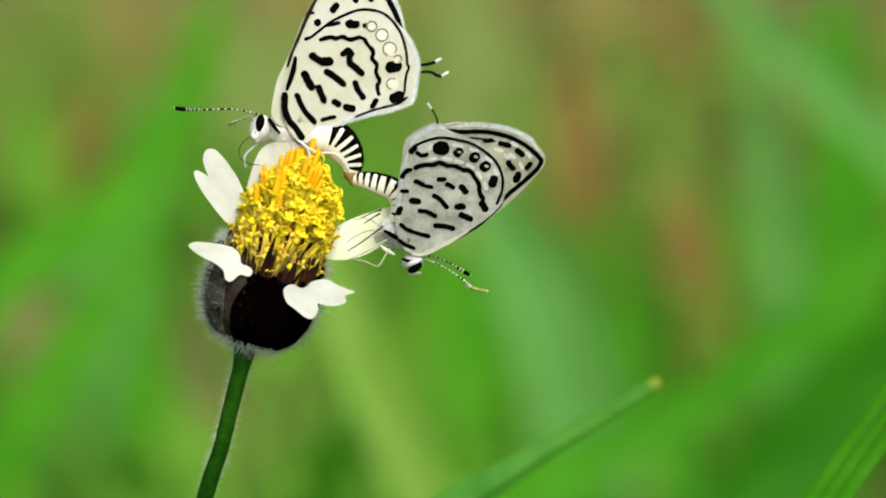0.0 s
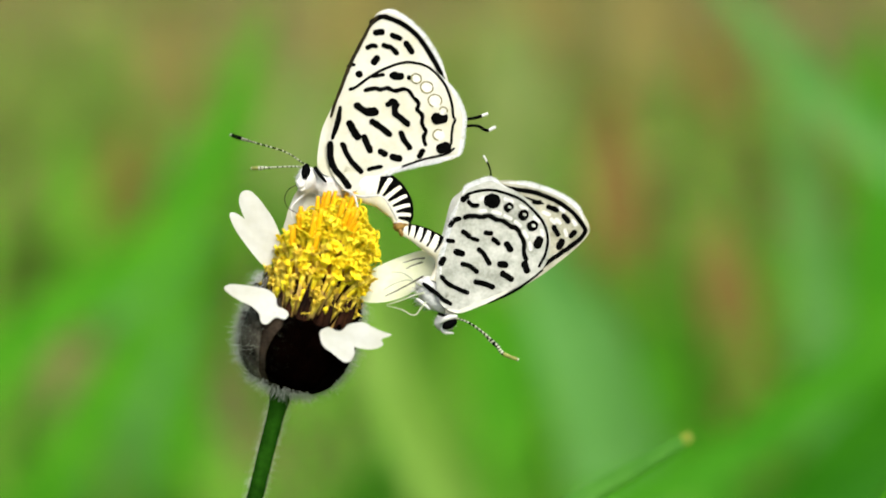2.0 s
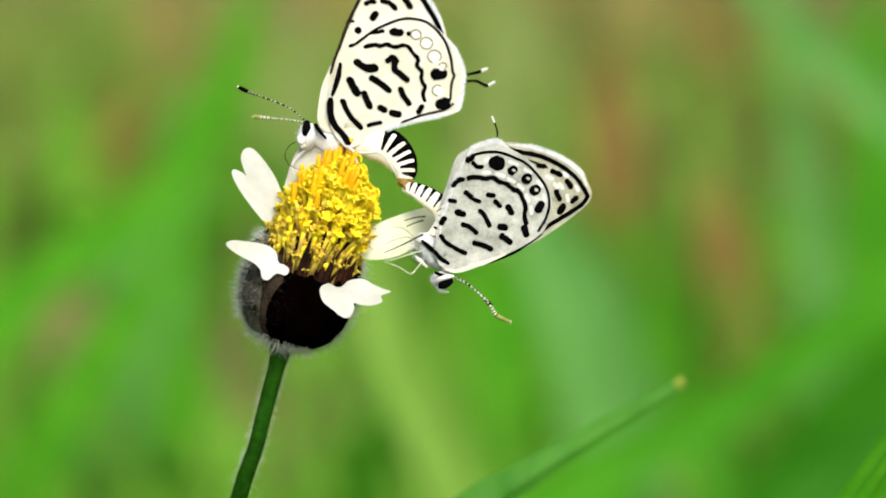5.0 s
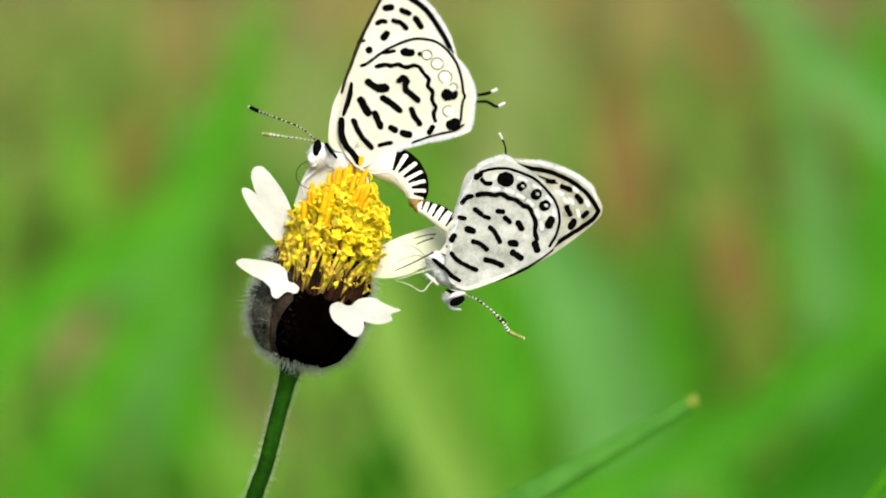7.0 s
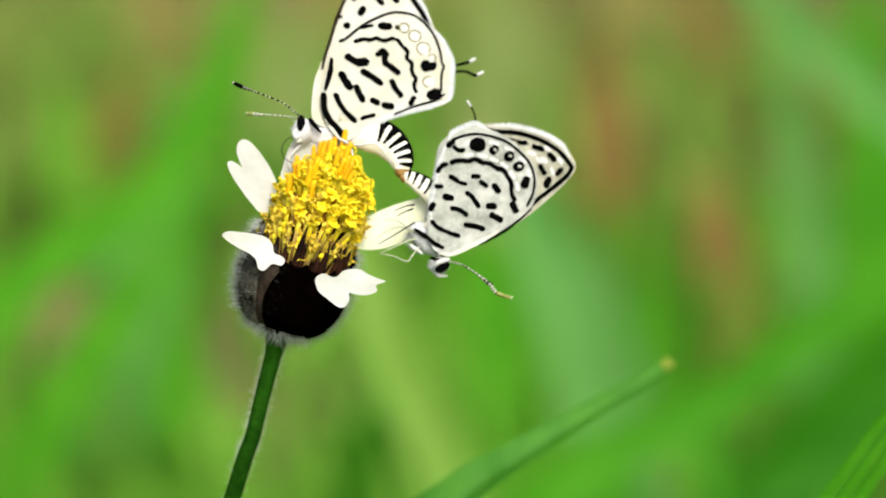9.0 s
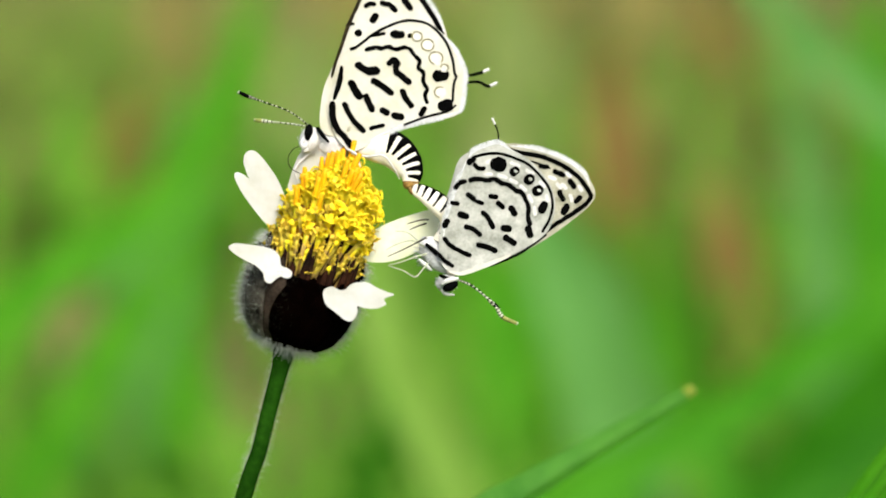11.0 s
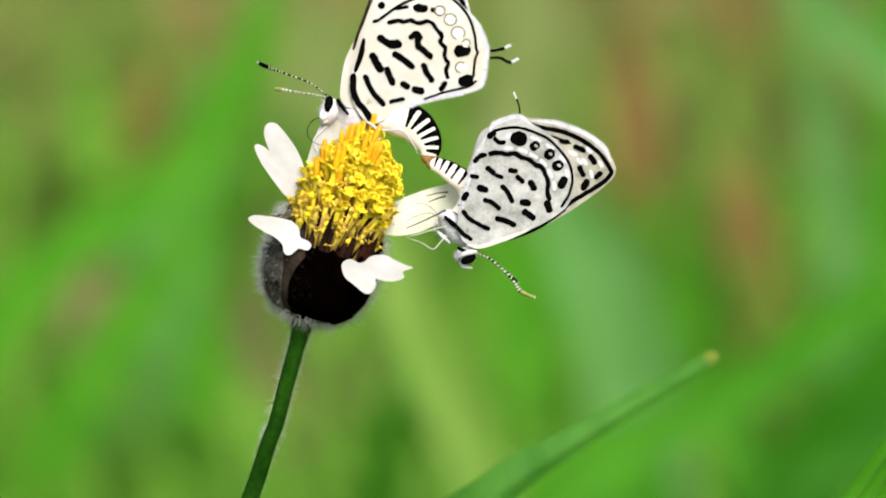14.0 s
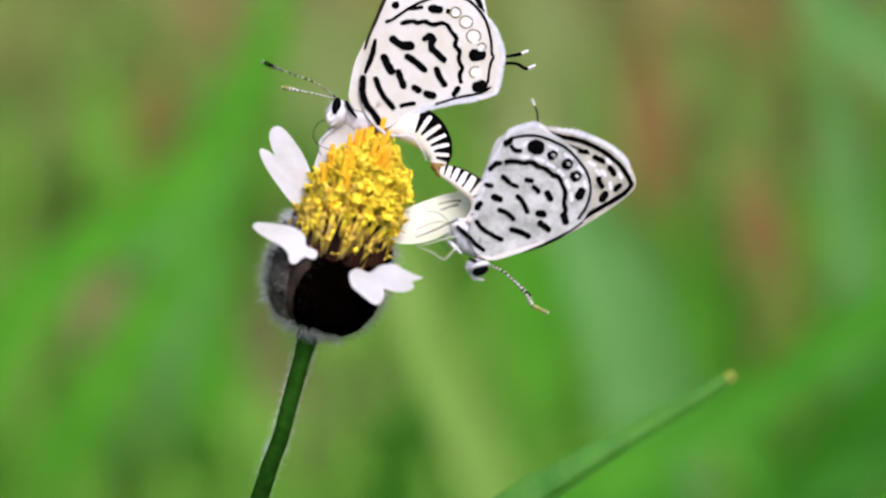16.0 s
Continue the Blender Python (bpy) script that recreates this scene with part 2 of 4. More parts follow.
def wing(name, parent, outline, base, swell, depth, material, label="", folds=0.9):
    """A thin wing with two skins, filled in rings from its outline."""
    edge = spline(outline, 110, True)
    mid = edge.mean(axis=0)
    bm = bmesh.new()
    for side, thick in ((0, 0.0), (1, 1.2)):
        rings = []
        steps = 22
        for k in range(1, steps + 1):
            f = k / steps
            ring = []
            for e in edge:
                x, z = mid + (e - mid) * f
                ring.append(bm.verts.new((x * U, (depth + camber(x, z, base, swell, folds) + thick * (1 - f ** 6)) * U, z * U)))
            rings.append(ring)
        hub = bm.verts.new((mid[0] * U, (depth + camber(mid[0], mid[1], base, swell, folds) + thick) * U, mid[1] * U))
        m = len(edge)
        for j in range(m):
            bm.faces.new((hub, rings[0][j], rings[0][(j + 1) % m]))
            for k in range(steps - 1):
                bm.faces.new((rings[k][j], rings[k + 1][j], rings[k + 1][(j + 1) % m], rings[k][(j + 1) % m]))
    bmesh.ops.recalc_face_normals(bm, faces=bm.faces)
    return part(name, bm, material, parent, label)


def stroke(parent, points, width, skin, material, name="spot", taper=0.0, wobble=0.13, n=None):
    """A mark with round ends and slightly ragged edges that lies on a wing's skin."""
    base, swell, depth = skin
    points = list(points)
    if len(points) == 1:
        x, z = points[0]
        points = [(x - 0.5, z), (x + 0.5, z)]
    n = n or max(10, 6 * len(points))
    c = spline(points, n)
    length = np.linalg.norm(np.diff(c, axis=0), axis=1).sum()
    run = []
    h = width * 0.54
    t0, t1 = c[1] - c[0], c[-1] - c[-2]
    t0, t1 = t0 / np.linalg.norm(t0), t1 / np.linalg.norm(t1)
    for q in (0.97, 0.75, 0.45):
        run.append((c[0] - t0 * h * q, t0, h * math.sqrt(1 - q * q)))
    for i in range(n):
        t = c[min(i + 1, n - 1)] - c[max(i - 1, 0)]
        run.append((c[i], t / np.linalg.norm(t), h))
    for q in (0.45, 0.75, 0.97):
        run.append((c[-1] + t1 * h * q, t1, h * math.sqrt(1 - q * q)))
    bm = bmesh.new()
    lines = []
    for i, (p, t, w) in enumerate(run):
        f = i / (len(run) - 1)
        w = w * (1 - taper * abs(2 * f - 1))
        side = np.array((-t[1], t[0]))
        pair = []
        for s in (-1, -0.33, 0.33, 1):
            jig = 1 + wobble * 2 * noise.noise(Vector((p[0] * 0.16 + s * 3, p[1] * 0.16, width)))
            x, z = p + side * w * s * jig
            pair.append(bm.verts.new((x * U, (depth + camber(x, z, base, swell) - 0.9) * U, z * U)))
        lines.append(pair)
    for a, b in zip(lines, lines[1:]):
        for k in range(3):
            bm.faces.new((a[k], a[k + 1], b[k + 1], b[k]))
    return part(name, bm, material, parent)


def ring_mark(parent, centre, radius, skin, start=0.0, sweep=360.0, width=2.3):
    """A white eye-spot with a fine dark outline."""
    x, z = centre
    stroke(parent, [(x - 1, z), (x + 1, z)], radius * 1.9, skin, RING_PALE, "pale_spot")
    arc = [(x + radius * math.cos(radians(start + sweep * i / 14)), z + radius * 0.95 * math.sin(radians(start + sweep * i / 14)))
           for i in range(15)]
    base, swell, depth = skin
    stroke(parent, arc, width, (base, swell, depth - 0.5), RING_OLIVE, "ring", n=40)


def vein(parent, points, skin, material):
    """A raised vein, thin as a hair, on a wing's skin."""
    base, swell, depth = skin
    c = spline(points, 16)
    bm = bmesh.new()
    tube(bm, [(x, depth + camber(x, z, base, swell) + 0.25, z) for x, z in c], (0.8, 0.8, 0.5), 16, 5)
    return part("vein", bm, material, parent)


def fringe(parent, points, width, skin, seed):
    """The pale hair fringe along a wing's outer margin: hundreds of fine hairs in one mesh."""
    rnd = random.Random(seed)
    base, swell, depth = skin
    c = spline(points, 150)
    bm = bmesh.new()
    for i in range(149):
        t = c[i + 1] - c[i]
        t = t / np.linalg.norm(t)
        out = np.array((-t[1], t[0]))
        for _ in range(4):
            p = c[i] + (c[i + 1] - c[i]) * rnd.random() - out * 6
            way = out + t * rnd.uniform(-0.35, 0.35)
            q = p + way * (6 + width * rnd.uniform(0.2, 0.8)) * min(1.0, 0.15 + 4 * min(i, 148 - i) / 148)
            y = depth + camber(p[0], p[1], base, swell) + rnd.uniform(-0.6, 1.2)
            h = rnd.uniform(0.9, 1.6)
            a = bm.verts.new(((p[0] - t[0] * h) * U, y * U, (p[1] - t[1] * h) * U))
            b = bm.verts.new(((p[0] + t[0] * h) * U, (y - 0.3) * U, (p[1] + t[1] * h) * U))
            e = bm.verts.new((p[0] * U, (y + 0.8) * U, p[1] * U))
            d = bm.verts.new((q[0] * U, y * U, q[1] * U))
            bm.faces.new((a, b, d))
            bm.faces.new((b, e, d))
            bm.faces.new((e, a, d))
    ob = part("fringe", bm, FRINGE_GREY, parent, "pale hair fringe of the wing", smooth=False)
    return tagged(ob, kind="stuff")


def feeler(parent, points, club_from, dark_club, pale=0.42, name="antenna"):
    """A ringed antenna: dark shaft with pale bands, and a club."""
    n = 60
    length = np.linalg.norm(np.diff(spline(points, n), axis=0), axis=1).sum()

    def paint(f, w):
        if f > 0.985:
            return 1
        if f > club_from:
            return 0 if dark_club else 2
        return 1 if (f * length / 7.0) % 1 < pale else 0

    bm = bmesh.new()
    tube(bm, points, (1.6, 1.4, 1.4, 1.5, 1.7, 3.5, 3.9, 2.9), n, 8, paint=paint)
    return part(name, bm, WING_BLACK, parent, more=(SHANK_PALE, CLUB_YELLOW))


def fur_tuft(bm, rnd, centre, size, count, length, lean=(0, 0, 0)):
    """Short hairs that stand off an ellipsoid."""
    for _ in range(count):
        d = Vector((rnd.gauss(0, 1), rnd.gauss(0, 1), rnd.gauss(0, 1))).normalized()
        p = Vector((centre[0] + d.x * size[0], centre[1] + d.y * size[1], centre[2] + d.z * size[2]))
        q = p + (d + Vector(lean) + Vector((rnd.gauss(0, .25), rnd.gauss(0, .25), rnd.gauss(0, .25)))) * length * rnd.uniform(.6, 1.2)
        s = d.cross(Vector((0.3, 0.5, 0.8))).normalized() * 0.8
        s2 = d.cross(s)
        a, b, c = (bm.verts.new((p + k) * U) for k in (s, -s * 0.5 + s2 * 0.8, -s * 0.5 - s2 * 0.8))
        e = bm.verts.new(q * U)
        bm.faces.new((a, b, e)), bm.faces.new((b, c, e)), bm.faces.new((c, a, e))


# ---- the flower ----
def head_frame(h, r, w):
    """A point of the flower head: height along its leaning axis, radius, and angle round it (0 faces right, 90 away)."""
    lean = radians(18.5)
    x, y, z = r * math.cos(radians(w)), r * math.sin(radians(w)), h
    return Vector((x * math.cos(lean) + z * math.sin(lean) - 12 + 0.1 * max(0, h - 200), y, -x * math.sin(lean) + z * math.cos(lean)))


def ray_petal(parent, outline, claw, swell, depth, material, label=""):
    """A ray floret: a thin toothed blade with folds that run out from its claw."""
    return wing("petal", parent, outline, claw, swell, depth, material, label, 1.0)


def floret_mesh(kind, seed):
    """One disc floret along +z, its mouth at the origin: tube, five pointed lobes, and at times an anther column and curled styles."""
    rnd = random.Random(seed)
    bm = bmesh.new()
    slim = kind == "faded"
    tube(bm, [(0, 0, -78), (0.8, 0, -38), (0, 0, 0)], (2.8, 3.2, 4.2) if slim else (2.8, 3.4, 5.6), 8, 7, paint=lambda f, w: 1 if f < 0.72 else 0, up=(1, 0, 0))
    if kind != "bud":
        for k in range(5):
            w = 2 * math.pi * (k + rnd.uniform(-.12, .12)) / 5
            o, s = Vector((math.cos(w), math.sin(w), 0)), Vector((-math.sin(w), math.cos(w), 0))
            spread = rnd.uniform(7, 14) if slim else rnd.uniform(10.5, 15.5)
            rise = rnd.uniform(6, 14) if slim else rnd.uniform(3, 11)
            neck, belly = (3.8, 6.4) if slim else (5.2, 9.2)
            pts = [o * neck - s * neck * 0.7, o * neck + s * neck * 0.7, o * belly + s * belly * 0.6 + Vector((0, 0, rise)), o * belly - s * belly * 0.6 + Vector((0, 0, rise)),
                   o * spread + Vector((0, 0, rise * rnd.uniform(0.5, 1.5)))]
            top = [bm.verts.new(p * U) for p in pts]
            low = [bm.verts.new((p - Vector((0, 0, 1.5))) * U) for p in pts]
            for g, flip in ((top, 0), (low, 1)):
                for q in ((g[0], g[1], g[2], g[3]), (g[3], g[2], g[4])):
                    bm.faces.new(q[::-1] if flip else q)
            for i, j in ((1, 2), (2, 4), (4, 3), (3, 0)):
                bm.faces.new((top[i], top[j], low[j], low[i]))
    else:
        ball(bm, (0, 0, 2), (6.5, 6.5, 8), seg=8, rings=6)
    if kind == "anther":
        before = len(bm.faces)
        tube(bm, [(0, 0, -2), (1, 0, 17), (2.5, 1, 36)], (4.4, 5.2, 3.6), 6, 8, up=(1, 0, 0))
        for f in list(bm.faces)[before:]:
            f.material_index = 2
    if kind == "style":
        h = 3
        for d in (-1, 1):
            arc = [(d * (8.5 - 8.5 * math.cos(a)), 0.6 * d * a, h + 8.5 * math.sin(a) + 2) for a in (0, .8, 1.6, 2.5, 3.4, 4.4)]
            tube(bm, arc, (1.6, 1.8, 1.7, 1.3), 12, 6)
    me = bpy.data.meshes.new("floret")
    bm.normal_update()
    bm.to_mesh(me)
    bm.free()
    for m in (FLORET_GOLD if slim else FLORET_YELLOW, TUBE_TAN, FLORET_ORANGE):
        me.materials.append(m)
    me.polygons.foreach_set("use_smooth", [len(p.vertices) == 4 for p in me.polygons])
    return me


def hair(bm, p, q, r):
    """A three-sided tapering hair from p to q."""
    d = (q - p).normalized()
    s = d.cross(Vector((0.41, 0.37, 0.83))).normalized() * r
    s2 = d.cross(s)
    a, b, c = (bm.verts.new((p + k) * U) for k in (s, -s * 0.5 + s2 * 0.86, -s * 0.5 - s2 * 0.86))
    e = bm.verts.new(q * U)
    bm.faces.new((a, b, e)), bm.faces.new((b, c, e)), bm.faces.new((c, a, e))


CUP_H = (0, 8, 28, 60, 100, 140, 175, 200)
CUP_R = (16, 46, 74, 90, 97, 95, 90, 86)


def build_flower():
    rnd = random.Random(5)
    flower = thing("flower", at_plane(-294, 0, -256), "yellow wild daisy with few white petals and hairy dark cup", "flower")
    # the cup of bracts
    bm = bmesh.new()
    sides = 48
    rings = []
    for h in np.linspace(0, 132, 20):
        r = np.interp(h, CUP_H, CUP_R) - 5
        rings.append([bm.verts.new(head_frame(h, r * (1 + 0.02 * noise.noise(Vector((k * 0.6, h * 0.03, 0)))), 360 * k / sides) * U) for k in range(sides)])
    for a, b in zip(rings, rings[1:]):
        for k in range(sides):
            bm.faces.new((a[k], a[(k + 1) % sides], b[(k + 1) % sides], b[k]))
    bm.faces.new(rings[0][::-1])
    bm.faces.new(rings[-1])
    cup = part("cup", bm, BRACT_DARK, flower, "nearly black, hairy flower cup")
    for row, (count, low, high, lift, half) in enumerate(((9, 4, 196, 1.5, 21), (9, 12, 178, 8.0, 19))):
        for i in range(count):
            mid = 360 * (i + 0.5 * row) / count + rnd.uniform(-5, 5)
            top = high + rnd.uniform(-10, 12) - 58 * max(0, math.cos(radians(mid - 285))) ** 1.5
            bm = bmesh.new()
            skins = []
            for thick in (0, -3.0):
                grid = []
                for a in range(15):
                    f = a / 14
                    h = low + (top - low) * f
                    wide = half * math.sin(math.pi * (0.18 + 0.82 * f) ** 0.8) ** 0.7 if f < 1 else 0.8
                    r = np.interp(h, CUP_H, CUP_R) + lift + thick
                    grid.append([bm.verts.new(head_frame(h, r - 2.0 * abs(u) ** 2 + 1.2 * (abs(u) < 0.1), mid + u * wide) * U) for u in np.linspace(-1, 1, 9)])
                skins.append(grid)
                for a in range(14):
                    for b in range(8):
                        q = (grid[a][b], grid[a][b + 1], grid[a + 1][b + 1], grid[a + 1][b])
                        bm.faces.new(q if not thick else q[::-1])
            o, i2 = skins
            for b in range(8):
                bm.faces.new((o[-1][b], i2[-1][b], i2[-1][b + 1], o[-1][b + 1]))
            for a in range(14):
                for b in (0, 8):
                    bm.faces.new((o[a][b], o[a + 1][b], i2[a + 1][b], i2[a][b]))
            bmesh.ops.recalc_face_normals(bm, faces=bm.faces)
            # Tone by angle: painted side light, palest at the left, darkening towards the front.
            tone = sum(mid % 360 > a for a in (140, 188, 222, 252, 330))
            part("bract", bm, (BRACT_DARK, BRACT_LIT_GREY, BRACT_HALF_LIT, BRACT_HALF_SHADED, BRACT_BROWN, BRACT_DARK)[tone], cup, "greyish purple bract with the side light painted in" if tone == 1 else "")
    bm = bmesh.new()
    for _ in range(5200):
        h = rnd.uniform(0, 150) if rnd.random() < 0.8 else rnd.uniform(150, 190)
        w = rnd.uniform(0, 360)
        if abs(w - 276) < 62 + 20 * rnd.random():
            continue
        r = np.interp(h, CUP_H, CUP_R) + 3
        p = head_frame(h, r, w)
        long = rnd.triangular(10, 40, 20)
        q = head_frame(h + rnd.uniform(-16, 8), r + long * rnd.uniform(0.6, 1.0), w + rnd.uniform(-7, 7))
        hair(bm, p, q, 0.5)
    for _ in range(650):
        h, w = rnd.uniform(-4, 16), rnd.uniform(0, 360)
        r = np.interp(h, CUP_H, CUP_R) + 2
        hair(bm, head_frame(h, r, w), head_frame(h - rnd.uniform(6, 24), r + rnd.uniform(2, 20), w + rnd.uniform(-12, 12)), 0.4)
    tagged(part("hairs", bm, HAIR_WHITE, cup, "fine white hairs", smooth=False), kind="stuff")
    bm = bmesh.new()
    for _ in range(900):
        h, w = rnd.uniform(0, 165), rnd.triangular(140, 275, 200)
        r = np.interp(h, CUP_H, CUP_R) + 8.5
        hair(bm, head_frame(h, r, w), head_frame(h + rnd.uniform(3, 10), r + rnd.uniform(2, 7), w + rnd.uniform(-5, 5)), 0.28)
    tagged(part("down", bm, HAIR_DIM, cup, "short dull hairs lying on the cup", smooth=False), kind="stuff")
    bm = bmesh.new()
    for _ in range(420):
        h, w = rnd.uniform(0, 130), rnd.triangular(150, 240, 185)
        r = np.interp(h, CUP_H, CUP_R) + 6
        hair(bm, head_frame(h, r, w), head_frame(h - rnd.uniform(2, 14), r + rnd.uniform(6, 20), w + rnd.uniform(-8, 8)), 0.26)
    tagged(part("bristles", bm, HAIR_MID, cup, "sparse grey hairs at the foot of the cup", smooth=False), kind="stuff")
    bm = bmesh.new()
    ball(bm, (-30, -72, 73), (4, 3, 3), 10, 10, 8, 0.2)
    part("pale_speck", bm, RING_WHITE, cup, "tiny pale grain caught on the cup")
    # chaff scales between cup and disc
    for i in range(26):
        w = 360 * i / 26 + rnd.uniform(-5, 5)
        h0, h1, r = 88, rnd.uniform(165, 205), rnd.uniform(76, 84)
        bm = bmesh.new()
        pts = [head_frame(h0 + (h1 - h0) * f, r + 5 * f, w) for f in (0, .35, .7, 1)]
        tube(bm, [tuple(p) for p in pts], (6, 8, 6, 1.2), 9, 7, flat=0.45)
        part("chaff_scale", bm, CHAFF, flower)
    # the disc
    bm = bmesh.new()
    rings = []
    for h in np.linspace(110, 312, 20):
        r = np.interp(h, (110, 170, 200, 250, 285, 300, 312), (58, 60, 66, 63, 50, 28, 5))
        rings.append([bm.verts.new(head_frame(h, r, 360 * k / 36) * U) for k in range(36)])
    for a, b in zip(rings, rings[1:]):
        for k in range(36):
            bm.faces.new((a[k], a[(k + 1) % 36], b[(k + 1) % 36], b[k]))
    bm.faces.new(rings[-1])
    disc = part("disc", bm, CHAFF, flower, "raised disc crowded with yellow florets", more=(DISC_GAP_SHADE,))
    # Upper core takes the dark ochre that stands in for shade in the gaps.
    for p in disc.data.polygons:
        p.material_index = 1 if p.center.z > 195 * U else 0
    meshes = {k: [floret_mesh(k, 10 * i + 3) for i in range(3)] for k in ("open", "faded", "anther", "style", "bud")}
    lean = Euler((0, radians(18.5), 0)).to_matrix()
    count = 460
    dice = random.Random(21)
    for i in range(count):
        f = (i + 0.5) / count
        h = 150 + (337 - 150) * f ** 0.85 + dice.uniform(-13, 13)
        w = (i * 137.508 + dice.uniform(-13, 13)) % 360
        if 40 < w < 140 and i % 5 < 3:
            continue
        r = np.interp(h, (140, 165, 200, 250, 285, 308, 326, 340), (80, 81, 83, 79, 68, 51, 30, 6)) * dice.uniform(0.86, 1.06)
        tip = np.interp(h, (165, 230, 285, 322, 338), (52, 46, 30, 14, 3)) + dice.uniform(-15, 15)
        kind = dice.choices(("open", "faded", "anther", "style", "bud"), (0.3, 6, 0, 0.1, 0.8) if h < 205 else (4, 3.2, 0.2, 0.15, 0.7) if h < 245 else (5.5, 0.6, 2.3 if 185 < w < 345 else 0.6, 0.5, 0.5))[0]
        if kind == "anther" and math.cos(radians(w)) > 0.6:
            kind = "style"
        dirn = Vector((math.sin(radians(tip)) * math.cos(radians(w)), math.sin(radians(tip)) * math.sin(radians(w)), math.cos(radians(tip))))
        if h < 215 or kind == "anther":
            dirn = (dirn * 0.55 + Vector((0, 0, 0.6))).normalized()
        dirn = lean @ dirn
        ob = new("floret", dice.choice(meshes[kind]))
        ob.parent = disc
        q = dirn.to_track_quat("Z", "Y").to_matrix().to_4x4() @ Matrix.Rotation(dice.uniform(0, 6.28), 4, "Z")
        ob.matrix_basis = Matrix.Translation(head_frame(h, r, w) * U) @ q @ Matrix.Scale((dice.uniform(0.78, 1.10) if h < 255 else dice.uniform(0.85, 1.20)) * (0.9 if h < 200 else 1.0), 4)
    # ray petals
    ray_petal(flower, [(-6, 261), (-18, 295), (-34, 321), (-49, 340), (-62, 350), (-75, 347), (-80, 331), (-74, 309), (-70, 300), (-82, 309), (-93, 312), (-96, 304), (-86, 281), (-70, 257), (-52, 233), (-38, 219), (-22, 223), (-8, 241)], (-5, 227), 14, -6, PETAL_WHITE)
    ray_petal(flower, [(-99, 182), (-89, 188), (-71, 187), (-43, 183), (-23, 177), (-12, 165), (-9, 150), (3, 144), (10, 136), (3, 127), (-12, 130), (-27, 119), (-37, 123), (-41, 138), (-54, 150), (-73, 160), (-91, 172)], (10, 162), 22, -88, PETAL_WHITE, "white petal with curled, drooping teeth")
    ray_petal(flower, [(63, 98), (66, 108), (79, 113), (91, 107), (102, 108), (114, 118), (138, 121), (156, 112), (174, 104), (187, 99), (170, 92), (172, 82), (155, 75), (136, 76), (123, 79), (123, 67), (114, 54), (102, 55), (84, 69), (69, 81)], (45, 107), 24, -92, PETAL_WHITE, "white petal with curled, drooping teeth")
    ray_petal(flower, [(110, 162), (132, 192), (152, 211), (190, 228), (235, 242), (268, 247), (282, 231), (274, 211), (250, 187), (224, 171), (200, 159), (170, 152), (140, 152)], (110, 177), -6, 30, PETAL_CREAM, "cream petal behind the hanging butterfly")
    ray_petal(flower, [(-4, 279), (1, 303), (9, 327), (21, 349), (40, 360), (70, 364), (94, 352), (100, 325), (80, 287), (45, 252), (10, 257)], (70, 247), 12, 14, PETAL_WHITE)
    # stem
    path = [(-8, 0, 9), (-19, 0, -38), (-38, 2, -108), (-58, 6, -185), (-85, 16, -263)]
    path += [(-190, 90, -620), (-330, 260, -1500), (-470, 620, -3400), (-520, 1100, -6215)]
    bm = bmesh.new()
    tube(bm, path, (22, 15, 14.3, 14.3, 15, 16.5, 19, 22, 24), 90, 20)
    stem = part("stem", bm, STEM_GREEN, flower, "dark green hairy stalk")
    c = spline(path, 400)
    bm = bmesh.new()
    for _ in range(2600):
        i = rnd.randrange(2, 235)
        p = Vector(c[i])
        w = rnd.uniform(0, 6.283)
        d = Vector((math.cos(w), math.sin(w), rnd.uniform(-0.2, 0.3)))
        if d.y < -0.45:
            continue
        hair(bm, p + d * 13.4, p + d * (13.4 + rnd.triangular(3, 24, 8)) + Vector((0, 0, rnd.uniform(-9, 5))), 0.22)
    tagged(part("hairs", bm, HAIR_WHITE, stem, "short white hairs", smooth=False), kind="stuff")
    return flower


